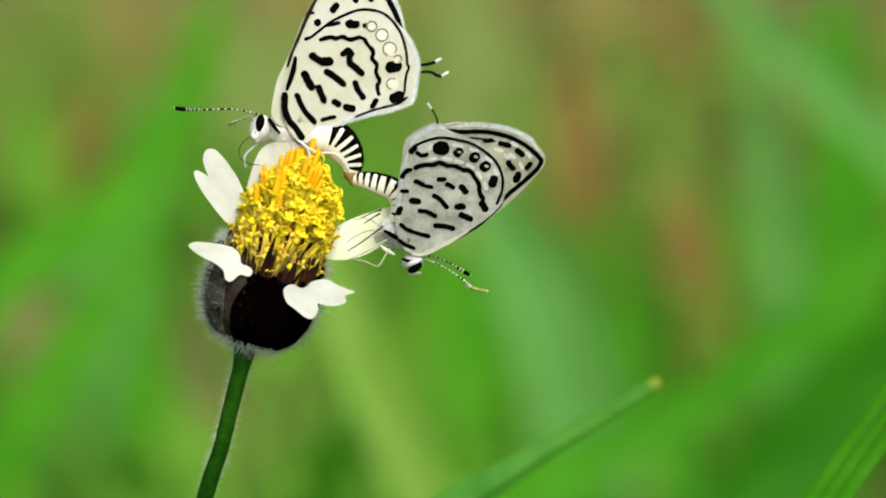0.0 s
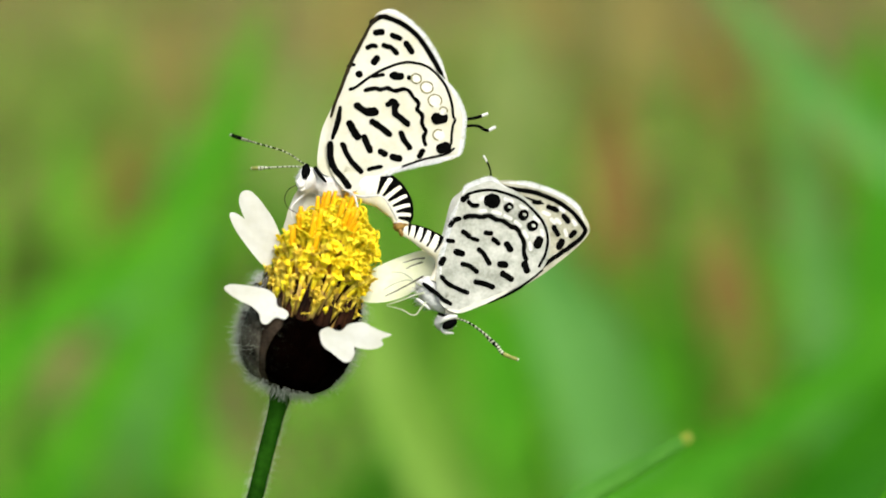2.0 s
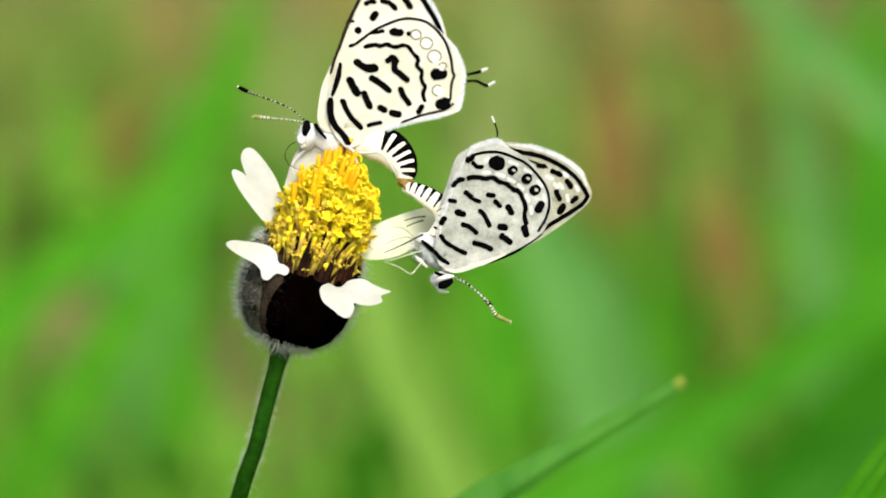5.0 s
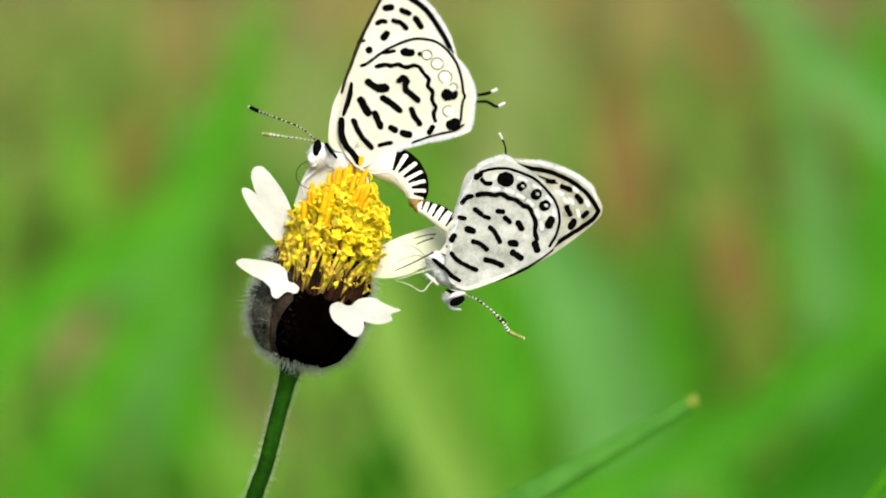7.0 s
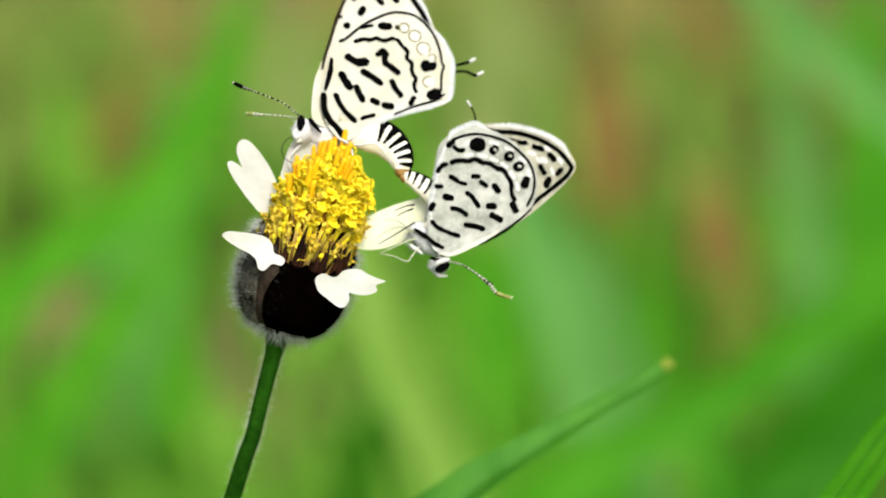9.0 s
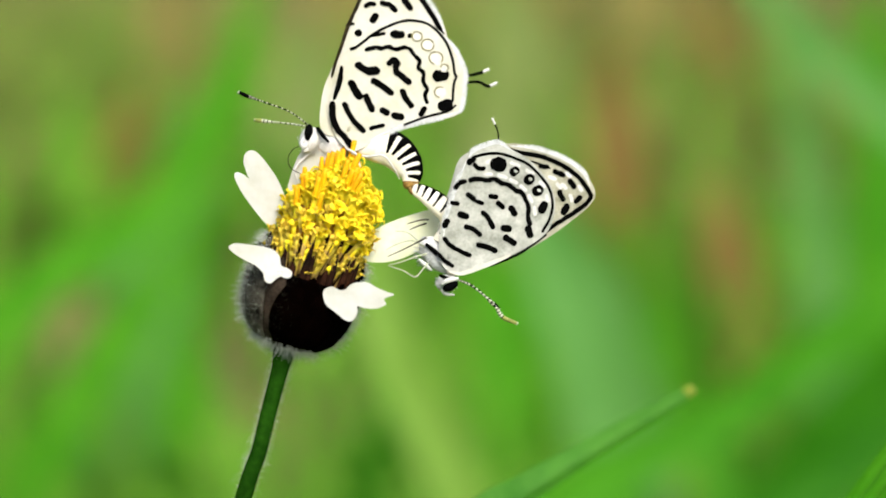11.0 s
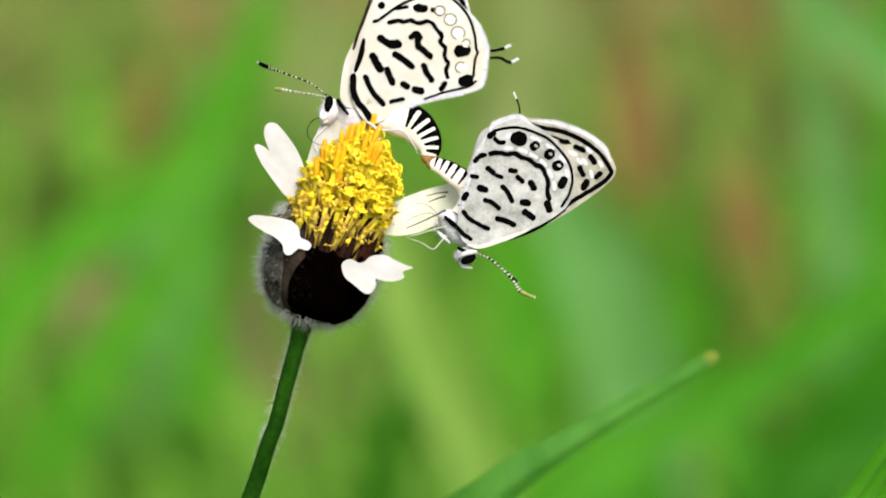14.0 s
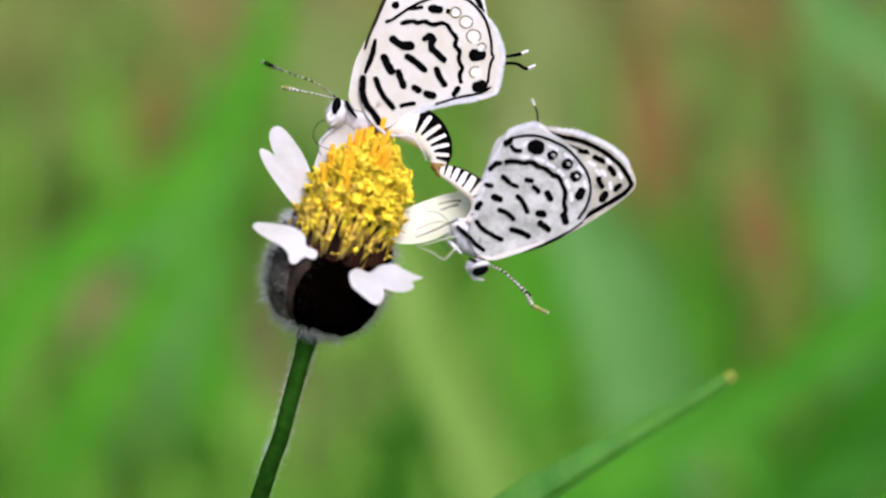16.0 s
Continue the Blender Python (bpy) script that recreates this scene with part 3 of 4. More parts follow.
# ---- the butterflies ----
def build_upper():
    rnd = random.Random(8)
    fly = thing("butterfly", at_plane(-204, 0, 121), "small cream butterfly with black spots, feeding on the flower", "butterfly", "mating butterflies")
    base = (6, 4)
    fore_edge = [(18, 2), (-20, 4), (-34, 22), (-32, 52), (-24, 88), (-10, 118), (4, 148), (17, 184), (32, 216), (50, 250), (66, 278), (80, 298), (96, 307), (118, 302), (142, 286), (164, 262), (182, 232), (196, 204), (204, 174), (200, 130), (160, 70), (80, 20)]
    hind_edge = [(24, -26), (4, -14), (-10, 8), (-18, 36), (-16, 66), (-8, 98), (1, 128), (18, 154), (52, 178), (84, 198), (120, 212), (152, 210), (180, 194), (202, 170), (217, 142), (226, 116), (223, 80), (217, 50), (204, 37), (172, 30), (132, 21), (92, 9), (60, -8)]
    far_depth = 26
    fore_skin, hind_skin = (base, 7, 7), (base, 10, 1)
    far = wing("far_forewing", fly, [(x * 0.97 + 4, z * 0.97 - 2) for x, z in fore_edge], base, -7, far_depth + 8, WING_CREAM)
    wing("far_hindwing", fly, [(x * 0.95 + 3, z * 0.95 + 8) for x, z in hind_edge], base, -8, far_depth + 1, WING_CREAM)
    fore = wing("forewing", fly, fore_edge, base, 7, 7, WING_CREAM, "cream forewing with black spots")
    hind = wing("hindwing", fly, hind_edge, base, 10, 1, WING_CREAM, "cream hindwing with black dashes and pale rings")
    K = WING_BLACK
    # forewing marks
    stroke(fore, [(-8, 110), (0, 134), (11, 160), (22, 188), (36, 218), (53, 250), (69, 278), (80, 292)], 6.5, (base, 7, 6.0), COSTA_BROWN, "costal_line", n=50, taper=0.35)
    stroke(fore, [(70, 282), (88, 293), (108, 289), (128, 279), (152, 258), (172, 228), (188, 198), (194, 180)], 9.0, fore_skin, K, "marginal_line", n=44, wobble=0.12)
    stroke(fore, [(77, 263), (88, 265)], 11, fore_skin, K)
    stroke(fore, [(107, 259), (120, 254)], 10, fore_skin, K)
    stroke(fore, [(131, 244), (136, 236), (140, 229)], 11, fore_skin, K)
    stroke(fore, [(61, 235), (68, 239), (76, 238)], 8, fore_skin, K)
    stroke(fore, [(91, 240), (104, 236), (113, 226)], 9, fore_skin, K)
    stroke(fore, [(72, 209), (77, 216)], 12, fore_skin, K)
    stroke(fore, [(44, 186)], 12, fore_skin, K)
    stroke(fore, [(25, 201), (36, 203)], 5, fore_skin, K)
    fringe(fore, [(84, 304), (102, 308), (122, 300), (144, 284), (166, 260), (184, 230), (198, 202), (206, 172)], 6, fore_skin, 3)
    # hindwing marks
    stroke(hind, [(32, 161), (60, 183), (86, 198), (120, 210), (154, 207), (176, 193), (193, 170), (203, 140), (206, 116), (209, 109), (204, 94), (201, 64)], 4.5, hind_skin, K, "marginal_line", n=70, wobble=0.12)
    stroke(hind, [(206, 56), (190, 45), (152, 35), (114, 21)], 4, hind_skin, K, "anal_line")
    stroke(hind, [(4, 122), (0, 98), (-9, 70)], 10, hind_skin, K, "streak", taper=0.5)
    stroke(hind, [(-13, 58), (-13, 36), (-6, 16), (7, 1), (19, -16)], 11, hind_skin, K, "streak")
    stroke(hind, [(49, 156), (65, 161), (76, 159), (88, 162), (102, 157), (117, 161), (127, 158), (134, 148), (144, 136), (141, 125), (150, 114), (149, 100), (156, 86), (152, 74), (155, 62)], 7, hind_skin, K, "wavy_band", n=80, wobble=0.2)
    stroke(hind, [(22, 157), (28, 159)], 6, hind_skin, K)
    stroke(hind, [(60, 182), (81, 186)], 6, hind_skin, K)
    stroke(hind, [(99, 185), (111, 184)], 14, hind_skin, K)
    stroke(hind, [(34, 128), (52, 117)], 12, hind_skin, K)
    stroke(hind, [(54, 117), (65, 118)], 15, hind_skin, K)
    stroke(hind, [(89, 132), (98, 138), (105, 132)], 10, hind_skin, K)
    stroke(hind, [(101, 128), (102, 117), (112, 108), (123, 98)], 11, hind_skin, K)
    stroke(hind, [(61, 100), (76, 91), (91, 79)], 11, hind_skin, K)
    stroke(hind, [(21, 95), (28, 83), (35, 73)], 13, hind_skin, K)
    stroke(hind, [(47, 72), (52, 60), (57, 49)], 11, hind_skin, K)
    stroke(hind, [(9, 58), (16, 42), (26, 27), (41, 11)], 9, hind_skin, K)
    stroke(hind, [(112, 81), (117, 69), (127, 56)], 10, hind_skin, K)
    stroke(hind, [(76, 47), (83, 43)], 11, hind_skin, K)
    stroke(hind, [(97, 38), (108, 35)], 12, hind_skin, K)
    stroke(hind, [(55, 15), (65, 18), (76, 20)], 7, hind_skin, K)
    stroke(hind, [(144, 40), (150, 50)], 9, hind_skin, K)
    stroke(hind, [(176, 110), (186, 112)], 20, hind_skin, K, "eye_spot")
    stroke(hind, [(183, 55), (192, 58)], 18, hind_skin, K, "eye_spot")
    stroke(hind, [(128, 182)], 9, hind_skin, K)
    for p, r, s, w in (((140, 181), 9, 0, 360), ((159, 166), 11, 20, 340), ((173, 142), 12, -40, 290), ((179, 80), 10, 60, 200), ((188, 124), 7, -20, 180)):
        ring_mark(hind, p, r, hind_skin, s, w)
    fringe(hind, [(184, 196), (206, 168), (220, 140), (228, 115), (225, 80), (219, 48), (209, 36)], 6, hind_skin, 4)
    fringe(hind, [(213, 40), (174, 31), (134, 22), (94, 10), (62, -7)], 7, hind_skin, 14)
    for q in ((60, 178), (110, 208), (155, 205), (188, 175), (205, 135), (208, 95), (200, 58), (155, 35), (110, 20)):
        vein(hind, [(12, 10), ((12 + q[0]) * 0.45, (10 + q[1]) * 0.5), q], hind_skin, WING_CREAM)
    for q in ((70, 275), (110, 285), (145, 260), (175, 220), (192, 185)):
        vein(fore, [(-12, 20), (q[0] * 0.3 - 4, q[1] * 0.55), q], fore_skin, WING_CREAM)
    # two hair-thin tails with white tips
    for pts in ([(206, 0, 106), (216, 0, 109), (232, 0, 113), (252, -2, 117), (270, 0, 125)], [(208, 0, 96), (217, 0, 96), (235, 0, 101), (252, -1, 101), (268, 0, 94), (284, 2, 101)]):
        bm = bmesh.new()
        tube(bm, pts, (2.6, 2.0, 2.4, 3.0, 2.8), 26, 8, paint=lambda f, w: 1 if f > 0.84 else 0)
        part("tail", bm, WING_BLACK, hind, "thread-like black tail with a white tip", more=(RING_WHITE,))
    # head, body
    bm = bmesh.new()
    ball(bm, (-52, 18, -2), (18, 19, 24), -12, ruffle=0.12)
    fur_tuft(bm, rnd, (-52, 18, -4), (17, 18, 22), 130, 6, (-.3, 0, -.2))
    head = part("head", bm, FUR_WHITE, fly, "white furry head")
    bm = bmesh.new()
    ball(bm, (-55, 4, 7), (8, 7, 17), -6)
    part("eye", bm, EYE_BLACK, head)
    for pts in ([(-58, 6, -10), (-65, 2, -18), (-69, 0, -12), (-66, 0, -2)], [(-54, 10, -14), (-62, 8, -23), (-67, 6, -18)]):
        bm = bmesh.new()
        tube(bm, pts, (4, 4.5, 3.5, 1.2), 14, 8)
        part("palp", bm, FUR_WHITE, head)
    bm = bmesh.new()
    tube(bm, [(-66, 4, -14), (-84, 0, -23), (-93, -2, -40), (-88, 0, -56), (-72, 6, -64), (-54, 10, -66)], (0.8, 0.7, 0.6), 30, 6)
    part("proboscis", bm, CHAFF, head)
    bm = bmesh.new()
    ball(bm, (-8, 27, -6), (40, 20, 27), -8, ruffle=0.10)
    fur_tuft(bm, rnd, (-8, 27, -8), (38, 19, 25), 360, 9, (.2, 0, -.4))
    part("thorax", bm, FUR_WHITE, fly, "white furry thorax")
    bm = bmesh.new()
    tube(bm, [(-40, 2, 17), (-32, 0, 4), (-20, 0, -10)], (3, 4, 2), 12, 7)
    part("collar_mark", bm, WING_BLACK, fly)

    def paint(f, w):
        dorsal = math.cos(w - radians(205))
        band = (f * 9.2 + 0.12) % 1
        if f > 0.95:
            return 2
        return 1 if dorsal > -0.05 and band < 0.36 + 0.32 * max(dorsal, 0) and f > 0.3 or dorsal > 0.94 else 0

    bm = bmesh.new()
    tube(bm, [(20, 16, -12), (54, 14, -13), (82, 12, -20), (102, 10, -40), (112, 8, -62), (112, 8, -84)], (20, 30, 33, 32, 28, 21, 13), 130, 56, flat=0.65, paint=paint)
    belly = part("abdomen", bm, BELLY_CREAM, fly, "cream abdomen with black bands", more=(WING_BLACK, CLASPER_AMBER))
    bm = bmesh.new()
    ball(bm, (108, 6, -83), (11, 10, 8), 20, ruffle=0.35)
    ball(bm, (110, 4, -94), (4, 5, 9), 20, ruffle=0.2)
    part("clasper", bm, CLASPER_AMBER, belly, "amber clasping tip")
    for pts in ([(20, -6, -30), (42, -30, -41), (70, -44, -42), (88, -34, -60), (102, -16, -78)], [(10, 4, -20), (26, -14, -34), (32, -22, -58)],
                [(-35, 20, -15), (-60, 20, -32), (-78, 24, -52), (-75, 30, -72)], [(-20, 26, -18), (0, 40, -36), (10, 48, -52)]):
        bm = bmesh.new()
        tube(bm, pts, (2.4, 2.1, 1.9, 1.2), 24, 8)
        part("leg", bm, FUR_WHITE, fly, "thin white leg")
    one = feeler(fly, [(0, 0, 0), (-42, -6, 13), (-100, -10, 17), (-130, -8, 20), (-150, -6, 24)], 0.76, True)
    two = feeler(fly, [(0, 0, 0), (-36, 4, 5), (-80, 6, 8), (-104, 8, 10)], 0.78, False, 0.75)
    return fly, one, two, fore, far, belly


def build_lower():
    rnd = random.Random(9)
    fly = thing("butterfly", at_plane(-9, 0, -89), "small greyish black-spotted butterfly hanging upside down below its mate", "butterfly", "mating butterflies")
    base = (-10, -4)
    fore_edge = [(-3, -15), (17, -22), (51, -10), (87, 7), (125, 28), (165, 56), (205, 90), (233, 118), (244, 137), (238, 156), (221, 177), (195, 193), (163, 205), (125, 212), (89, 214), (65, 200), (45, 130), (15, 50)]
    hind_edge = [(-7, -12), (-17, 6), (-22, 32), (-19, 66), (-12, 100), (-4, 136), (5, 178), (19, 194), (37, 204), (63, 212), (91, 202), (121, 188), (147, 166), (165, 142), (173, 114), (171, 86), (159, 62), (125, 34), (85, 12), (45, -6), (15, -16)]
    fore_skin, hind_skin = (base, 6, 7), (base, 9, 1)
    wing("far_forewing", fly, [(x * 0.96, z * 0.96) for x, z in fore_edge], base, -6, 30, WING_CREAM)
    wing("far_hindwing", fly, [(x * 0.97 - 2, z * 0.97 + 2) for x, z in hind_edge], base, -8, 26, WING_GREY)
    fore = wing("forewing", fly, fore_edge, base, 6, 7, WING_OCHRE, "grey-white forewing with black spots")
    hind = wing("hindwing", fly, hind_edge, base, 9, 1, WING_GREY, "grey-white hindwing with black dashes")
    K = WING_BLACK
    stroke(fore, [(77, 203), (107, 199), (145, 196), (181, 185), (211, 167), (231, 146), (236, 136), (228, 122), (207, 104), (177, 81), (161, 68)], 7.5, fore_skin, K, "marginal_line", n=60, wobble=0.12)
    stroke(fore, [(163, 62), (127, 31), (100, 14), (72, 0)], 4.5, fore_skin, K, "costal_line", taper=0.3)
    stroke(fore, [(4, -17), (22, -18), (51, -5), (80, 9), (100, 20)], 8, (base, 9, 0.4), RING_PALE, "costal_band", n=40, taper=0.6)
    stroke(fore, [(143, 180), (153, 180)], 8.1, fore_skin, K)
    stroke(fore, [(169, 173), (183, 169)], 9.0, fore_skin, K)
    stroke(fore, [(197, 159), (204, 151)], 9.9, fore_skin, K)
    stroke(fore, [(180, 138), (187, 127)], 9.0, fore_skin, K)
    stroke(fore, [(191, 105), (195, 115)], 10.8, fore_skin, K)
    stroke(fore, [(211, 126), (217, 132)], 9.0, fore_skin, K)
    stroke(fore, [(105, 189), (133, 185), (159, 178)], 3, fore_skin, K, "line")
    fringe(fore, [(237, 158), (223, 176), (197, 194), (163, 206), (125, 213), (87, 215)][::-1], 6, fore_skin, 6)
    stroke(hind, [(22, 183), (37, 189), (63, 194), (91, 190), (119, 180), (143, 162), (161, 140), (168, 114), (165, 90), (155, 68)], 4.5, hind_skin, K, "marginal_line", n=60, wobble=0.14)
    stroke(hind, [(21, 144), (37, 147), (51, 146), (63, 149), (75, 144), (89, 142), (101, 134), (113, 130), (121, 118), (127, 104), (127, 90), (132, 78)], 7.5, hind_skin, K, "wavy_band", n=70, wobble=0.2)
    stroke(hind, [(-4, 128), (3, 137), (11, 140)], 8.1, hind_skin, K)
    stroke(hind, [(16, 174), (22, 179)], 9.9, hind_skin, K)
    stroke(hind, [(26, 170), (33, 165), (42, 166)], 7.2, hind_skin, K)
    stroke(hind, [(65, 175), (69, 175)], 24, hind_skin, K, "eye_spot")
    for p, r in (((96, 166), 8), ((123, 155), 9), ((140, 137), 9)):
        stroke(hind, [(p[0] - 1, p[1] - 1), (p[0] + 1, p[1] + 1)], r * 1.9, hind_skin, K, "eye_spot")
        stroke(hind, [(p[0] + 1, p[1] + 1), (p[0] + 3, p[1])], r * 0.5, (base, 9, 0.4), WING_GREY, "pale_spot")
    stroke(hind, [(150, 105), (153, 113)], 14, hind_skin, K, "eye_spot")
    stroke(hind, [(20, 118), (30, 112)], 9.0, hind_skin, K)
    stroke(hind, [(36, 108), (45, 106)], 7.2, hind_skin, K)
    stroke(hind, [(59, 119), (68, 119)], 8.1, hind_skin, K)
    stroke(hind, [(73, 109), (82, 103)], 8.1, hind_skin, K)
    stroke(hind, [(97, 102), (103, 94)], 10.8, hind_skin, K)
    stroke(hind, [(-6, 102), (3, 101)], 7.2, hind_skin, K)
    stroke(hind, [(10, 83), (20, 81)], 10.8, hind_skin, K)
    stroke(hind, [(-15, 62), (-12, 69)], 9.9, hind_skin, K)
    stroke(hind, [(49, 90), (59, 81), (68, 67)], 8.1, hind_skin, K)
    stroke(hind, [(22, 63), (35, 60), (47, 52)], 8.1, hind_skin, K)
    stroke(hind, [(87, 67), (96, 66)], 10.8, hind_skin, K)
    stroke(hind, [(93, 51), (107, 43)], 10.8, hind_skin, K)
    stroke(hind, [(130, 70), (134, 60)], 11.7, hind_skin, K)
    stroke(hind, [(47, 34), (61, 32), (76, 27)], 9.0, hind_skin, K)
    stroke(hind, [(-13, 39), (-1, 28), (17, 20), (33, 15)], 7.2, hind_skin, K)
    stroke(hind, [(-18, 10), (-9, 1), (5, -6)], 7.2, hind_skin, K)
    # white lunules inside and outside the row of eye-spots, and between the forewing's spots
    for p, q in (((46, 156), (56, 157)), ((70, 157), (82, 154)), ((91, 151), (101, 147)), ((110, 142), (118, 136)), ((126, 126), (131, 118)), ((137, 107), (139, 97)),
                 ((90, 180), (102, 177)), ((118, 170), (128, 165)), ((143, 152), (150, 146)), ((156, 130), (159, 122)), ((48, 176), (52, 180))):
        stroke(hind, [p, q], 6.5, (base, 9, 1.3), LUNULE_WHITE, "lunule")
    for p, q in (((160, 163), (170, 160)), ((184, 152), (190, 147)), ((200, 134), (203, 126)), ((175, 152), (181, 147)), ((188, 172), (196, 168)), ((213, 152), (218, 146))):
        stroke(fore, [p, q], 6.5, (base, 6, 7.3), LUNULE_WHITE, "lunule")
    fringe(hind, [(-20, 40), (-18, 70), (-11, 104), (-3, 140), (6, 178)], 6, hind_skin, 17)
    fringe(hind, [(11, 187), (21, 197), (39, 207), (63, 215), (91, 206)], 6, hind_skin, 7)
    for q in ((25, 185), (65, 192), (105, 184), (140, 160), (163, 130), (165, 90), (5, 165)):
        vein(hind, [(-4, 4), (q[0] * 0.4 - 6, q[1] * 0.45), q], hind_skin, WING_GREY)
    for q in ((225, 132), (210, 160), (180, 180), (215, 110)):
        vein(fore, [(20, -4), (q[0] * 0.5, q[1] * 0.45), q], fore_skin, WING_GREY)
    for pts in ([(63, 2, 210), (64, 0, 222), (60, 0, 236), (50, 2, 254)],):
        bm = bmesh.new()
        tube(bm, pts, (2.0, 1.5, 1.4, 2.0), 22, 8, paint=lambda f, w: 1 if f > 0.8 else 0)
        part("tail", bm, WING_BLACK, hind, "thread-like black tail with a pale tip", more=(RING_WHITE,))
    bm = bmesh.new()
    ball(bm, (1, 16, -37), (19, 18, 15), 25, ruffle=0.12)
    fur_tuft(bm, rnd, (1, 16, -37), (18, 17, 14), 110, 5)
    head = part("head", bm, FUR_WHITE, fly, "white furry head")
    bm = bmesh.new()
    ball(bm, (5, -5, -41), (14.5, 8, 8.0), 32)
    part("eye", bm, EYE_BLACK, head)
    bm = bmesh.new()
    tube(bm, [(-11, -3, -40), (-3, -8, -33), (8, -8, -29), (17, -4, -27)], (3, 5, 4.5, 2.5), 14, 8)
    part("brow", bm, RING_WHITE, head)
    bm = bmesh.new()
    tube(bm, [(-7, 6, -48), (-1, 4, -55), (15, 6, -56)], (4, 4, 1.5), 12, 7)
    part("palp", bm, FUR_WHITE, head)
    bm = bmesh.new()
    ball(bm, (-18, 26, 10), (40, 19, 24), -38, ruffle=0.10)
    fur_tuft(bm, rnd, (-18, 26, 10), (38, 18, 23), 320, 8, (-.3, 0, -.1))
    part("thorax", bm, FUR_GREY, fly, "greyish white furry thorax")
    bm = bmesh.new()
    tube(bm, [(-44, 7, 27), (-29, 5, 17), (-19, 4, 10)], (2.5, 4, 4.5, 3), 18, 8)
    part("side_mark", bm, WING_BLACK, fly)

    def paint(f, w):
        dorsal = math.cos(w + radians(15))
        band = (f * 10.0 + 0.3) % 1
        return 1 if dorsal > -0.35 and band < 0.24 + 0.3 * max(dorsal, 0) or dorsal > 0.93 else 0

    bm = bmesh.new()
    tube(bm, [(-19, 16, 30), (-3, 16, 60), (-9, 14, 86), (-35, 10, 104), (-59, 8, 116), (-81, 8, 123)], (14, 18, 20, 20, 18, 14, 10), 130, 56, flat=0.6, paint=paint)
    belly = part("abdomen", bm, BELLY_CREAM, fly, "white abdomen with black bands", more=(WING_BLACK,))
    for pts in ([(-37, 4, -6), (-47, -8, -18), (-59, -12, -31), (-81, -8, -22), (-105, -2, -17)], [(-41, 4, 10), (-63, -4, 2), (-85, -8, -8), (-107, -6, -16)],
                [(-45, 10, 22), (-69, 4, 30), (-93, 2, 22), (-111, 4, 10)], [(-39, 26, 18), (-71, 30, 42), (-95, 26, 44)]):
        bm = bmesh.new()
        tube(bm, pts, (1.7, 1.3, 1.2, 1.0, 0.6), 26, 7)
        part("leg", bm, SHANK_PALE, fly, "thin pale leg")
    for pts in ([(-44, -2, 69), (-60, -6, 66), (-81, -8, 58)], [(-47, 0, 62), (-64, -7, 55), (-76, -9, 48)], [(-44, 0, 38), (-79, -6, 16), (-109, -8, -1)]):
        bm = bmesh.new()
        tube(bm, pts, (1.8, 1.3, 1.1, 0.7), 20, 7)
        part("leg", bm, LEG_DARK, fly, "thin dark leg against the petal")
    bm = bmesh.new()
    tube(bm, [(-53, 8, 0), (-42, 3, -9), (-29, 3, -18)], (1.5, 3.4, 3.4, 1.5), 16, 8)
    part("side_stripe", bm, RING_WHITE, fly, "white stripe on the thorax")
    bm = bmesh.new()
    tube(bm, [(-16, -2, -24), (-4, -6, -28), (12, -4, -29)], (2.5, 3.5, 2), 14, 8)
    part("collar_mark", bm, WING_BLACK, fly)
    feeler(fly, [(19, 4, -30), (41, 0, -37), (65, -4, -52), (87, -6, -70), (101, -6, -86), (128, -6, -95)], 0.80, False, 0.55)
    feeler(fly, [(19, 20, -29), (42, 22, -35), (66, 24, -49), (85, 24, -64), (99, 24, -74)], 0.80, True)
    return fly, belly


flower = build_flower()
upper, feeler_one, feeler_two, upper_forewing, upper_far_forewing, upper_abdomen = build_upper()
lower, lower_abdomen = build_lower()
lower.scale = (1.018, 1.018, 1.018)


# ---- grass ----
def blade(name, points, widths, material, fold=0.35, face=(0, -1, 0.3), n=40, parent=None, label="", tip=None, midrib=False):
    """A folded, tapering grass leaf along a curve in metres; face is the way its upper side looks."""
    c = spline(points, n)
    w = np.interp(np.linspace(0, 1, n), np.linspace(0, 1, len(widths)), widths)
    bm = bmesh.new()
    rows = []
    for i in range(n):
        t = Vector(c[min(i + 1, n - 1)] - c[max(i - 1, 0)]).normalized()
        side = t.cross(Vector(face)).normalized()
        up = side.cross(t).normalized()
        p, h = Vector(c[i]), w[i] / 2
        ring = []
        for k, lift in ((-1, 0.0), (-0.5, 0.55), (-0.08, 0.92), (0, 0.80), (0.08, 0.92), (0.5, 0.55), (1, 0.0)):
            ring.append(bm.verts.new(p + side * k * h - up * h * fold * lift))
        for k, lift in ((0.5, 0.55), (0, 0.80), (-0.5, 0.55)):
            ring.append(bm.verts.new(p + side * k * h - up * h * fold * lift - up * h * 0.12))
        rows.append(ring)
    m = len(rows[0])
    for i, (a, b) in enumerate(zip(rows, rows[1:])):
        for k in range(m):
            f = bm.faces.new((a[k], a[(k + 1) % m], b[(k + 1) % m], b[k]))
            if tip and i > n * tip:
                f.material_index = 1
    bm.faces.new(rows[0][::-1]), bm.faces.new(rows[-1])
    bmesh.ops.recalc_face_normals(bm, faces=bm.faces)
    if midrib:
        ridge = bmesh.new()
        tube(ridge, [tuple(r[3].co / U) for r in rows[::3]], (4, 3.5, 3, 2.5, 1), 70, 6)
        part("midrib", ridge, material, parent, "raised midrib")
    ob = part(name, bm, material, parent, label, more=(LEAF_TIP,))
    ob.data.set_sharp_from_angle(angle=radians(45))
    return ob


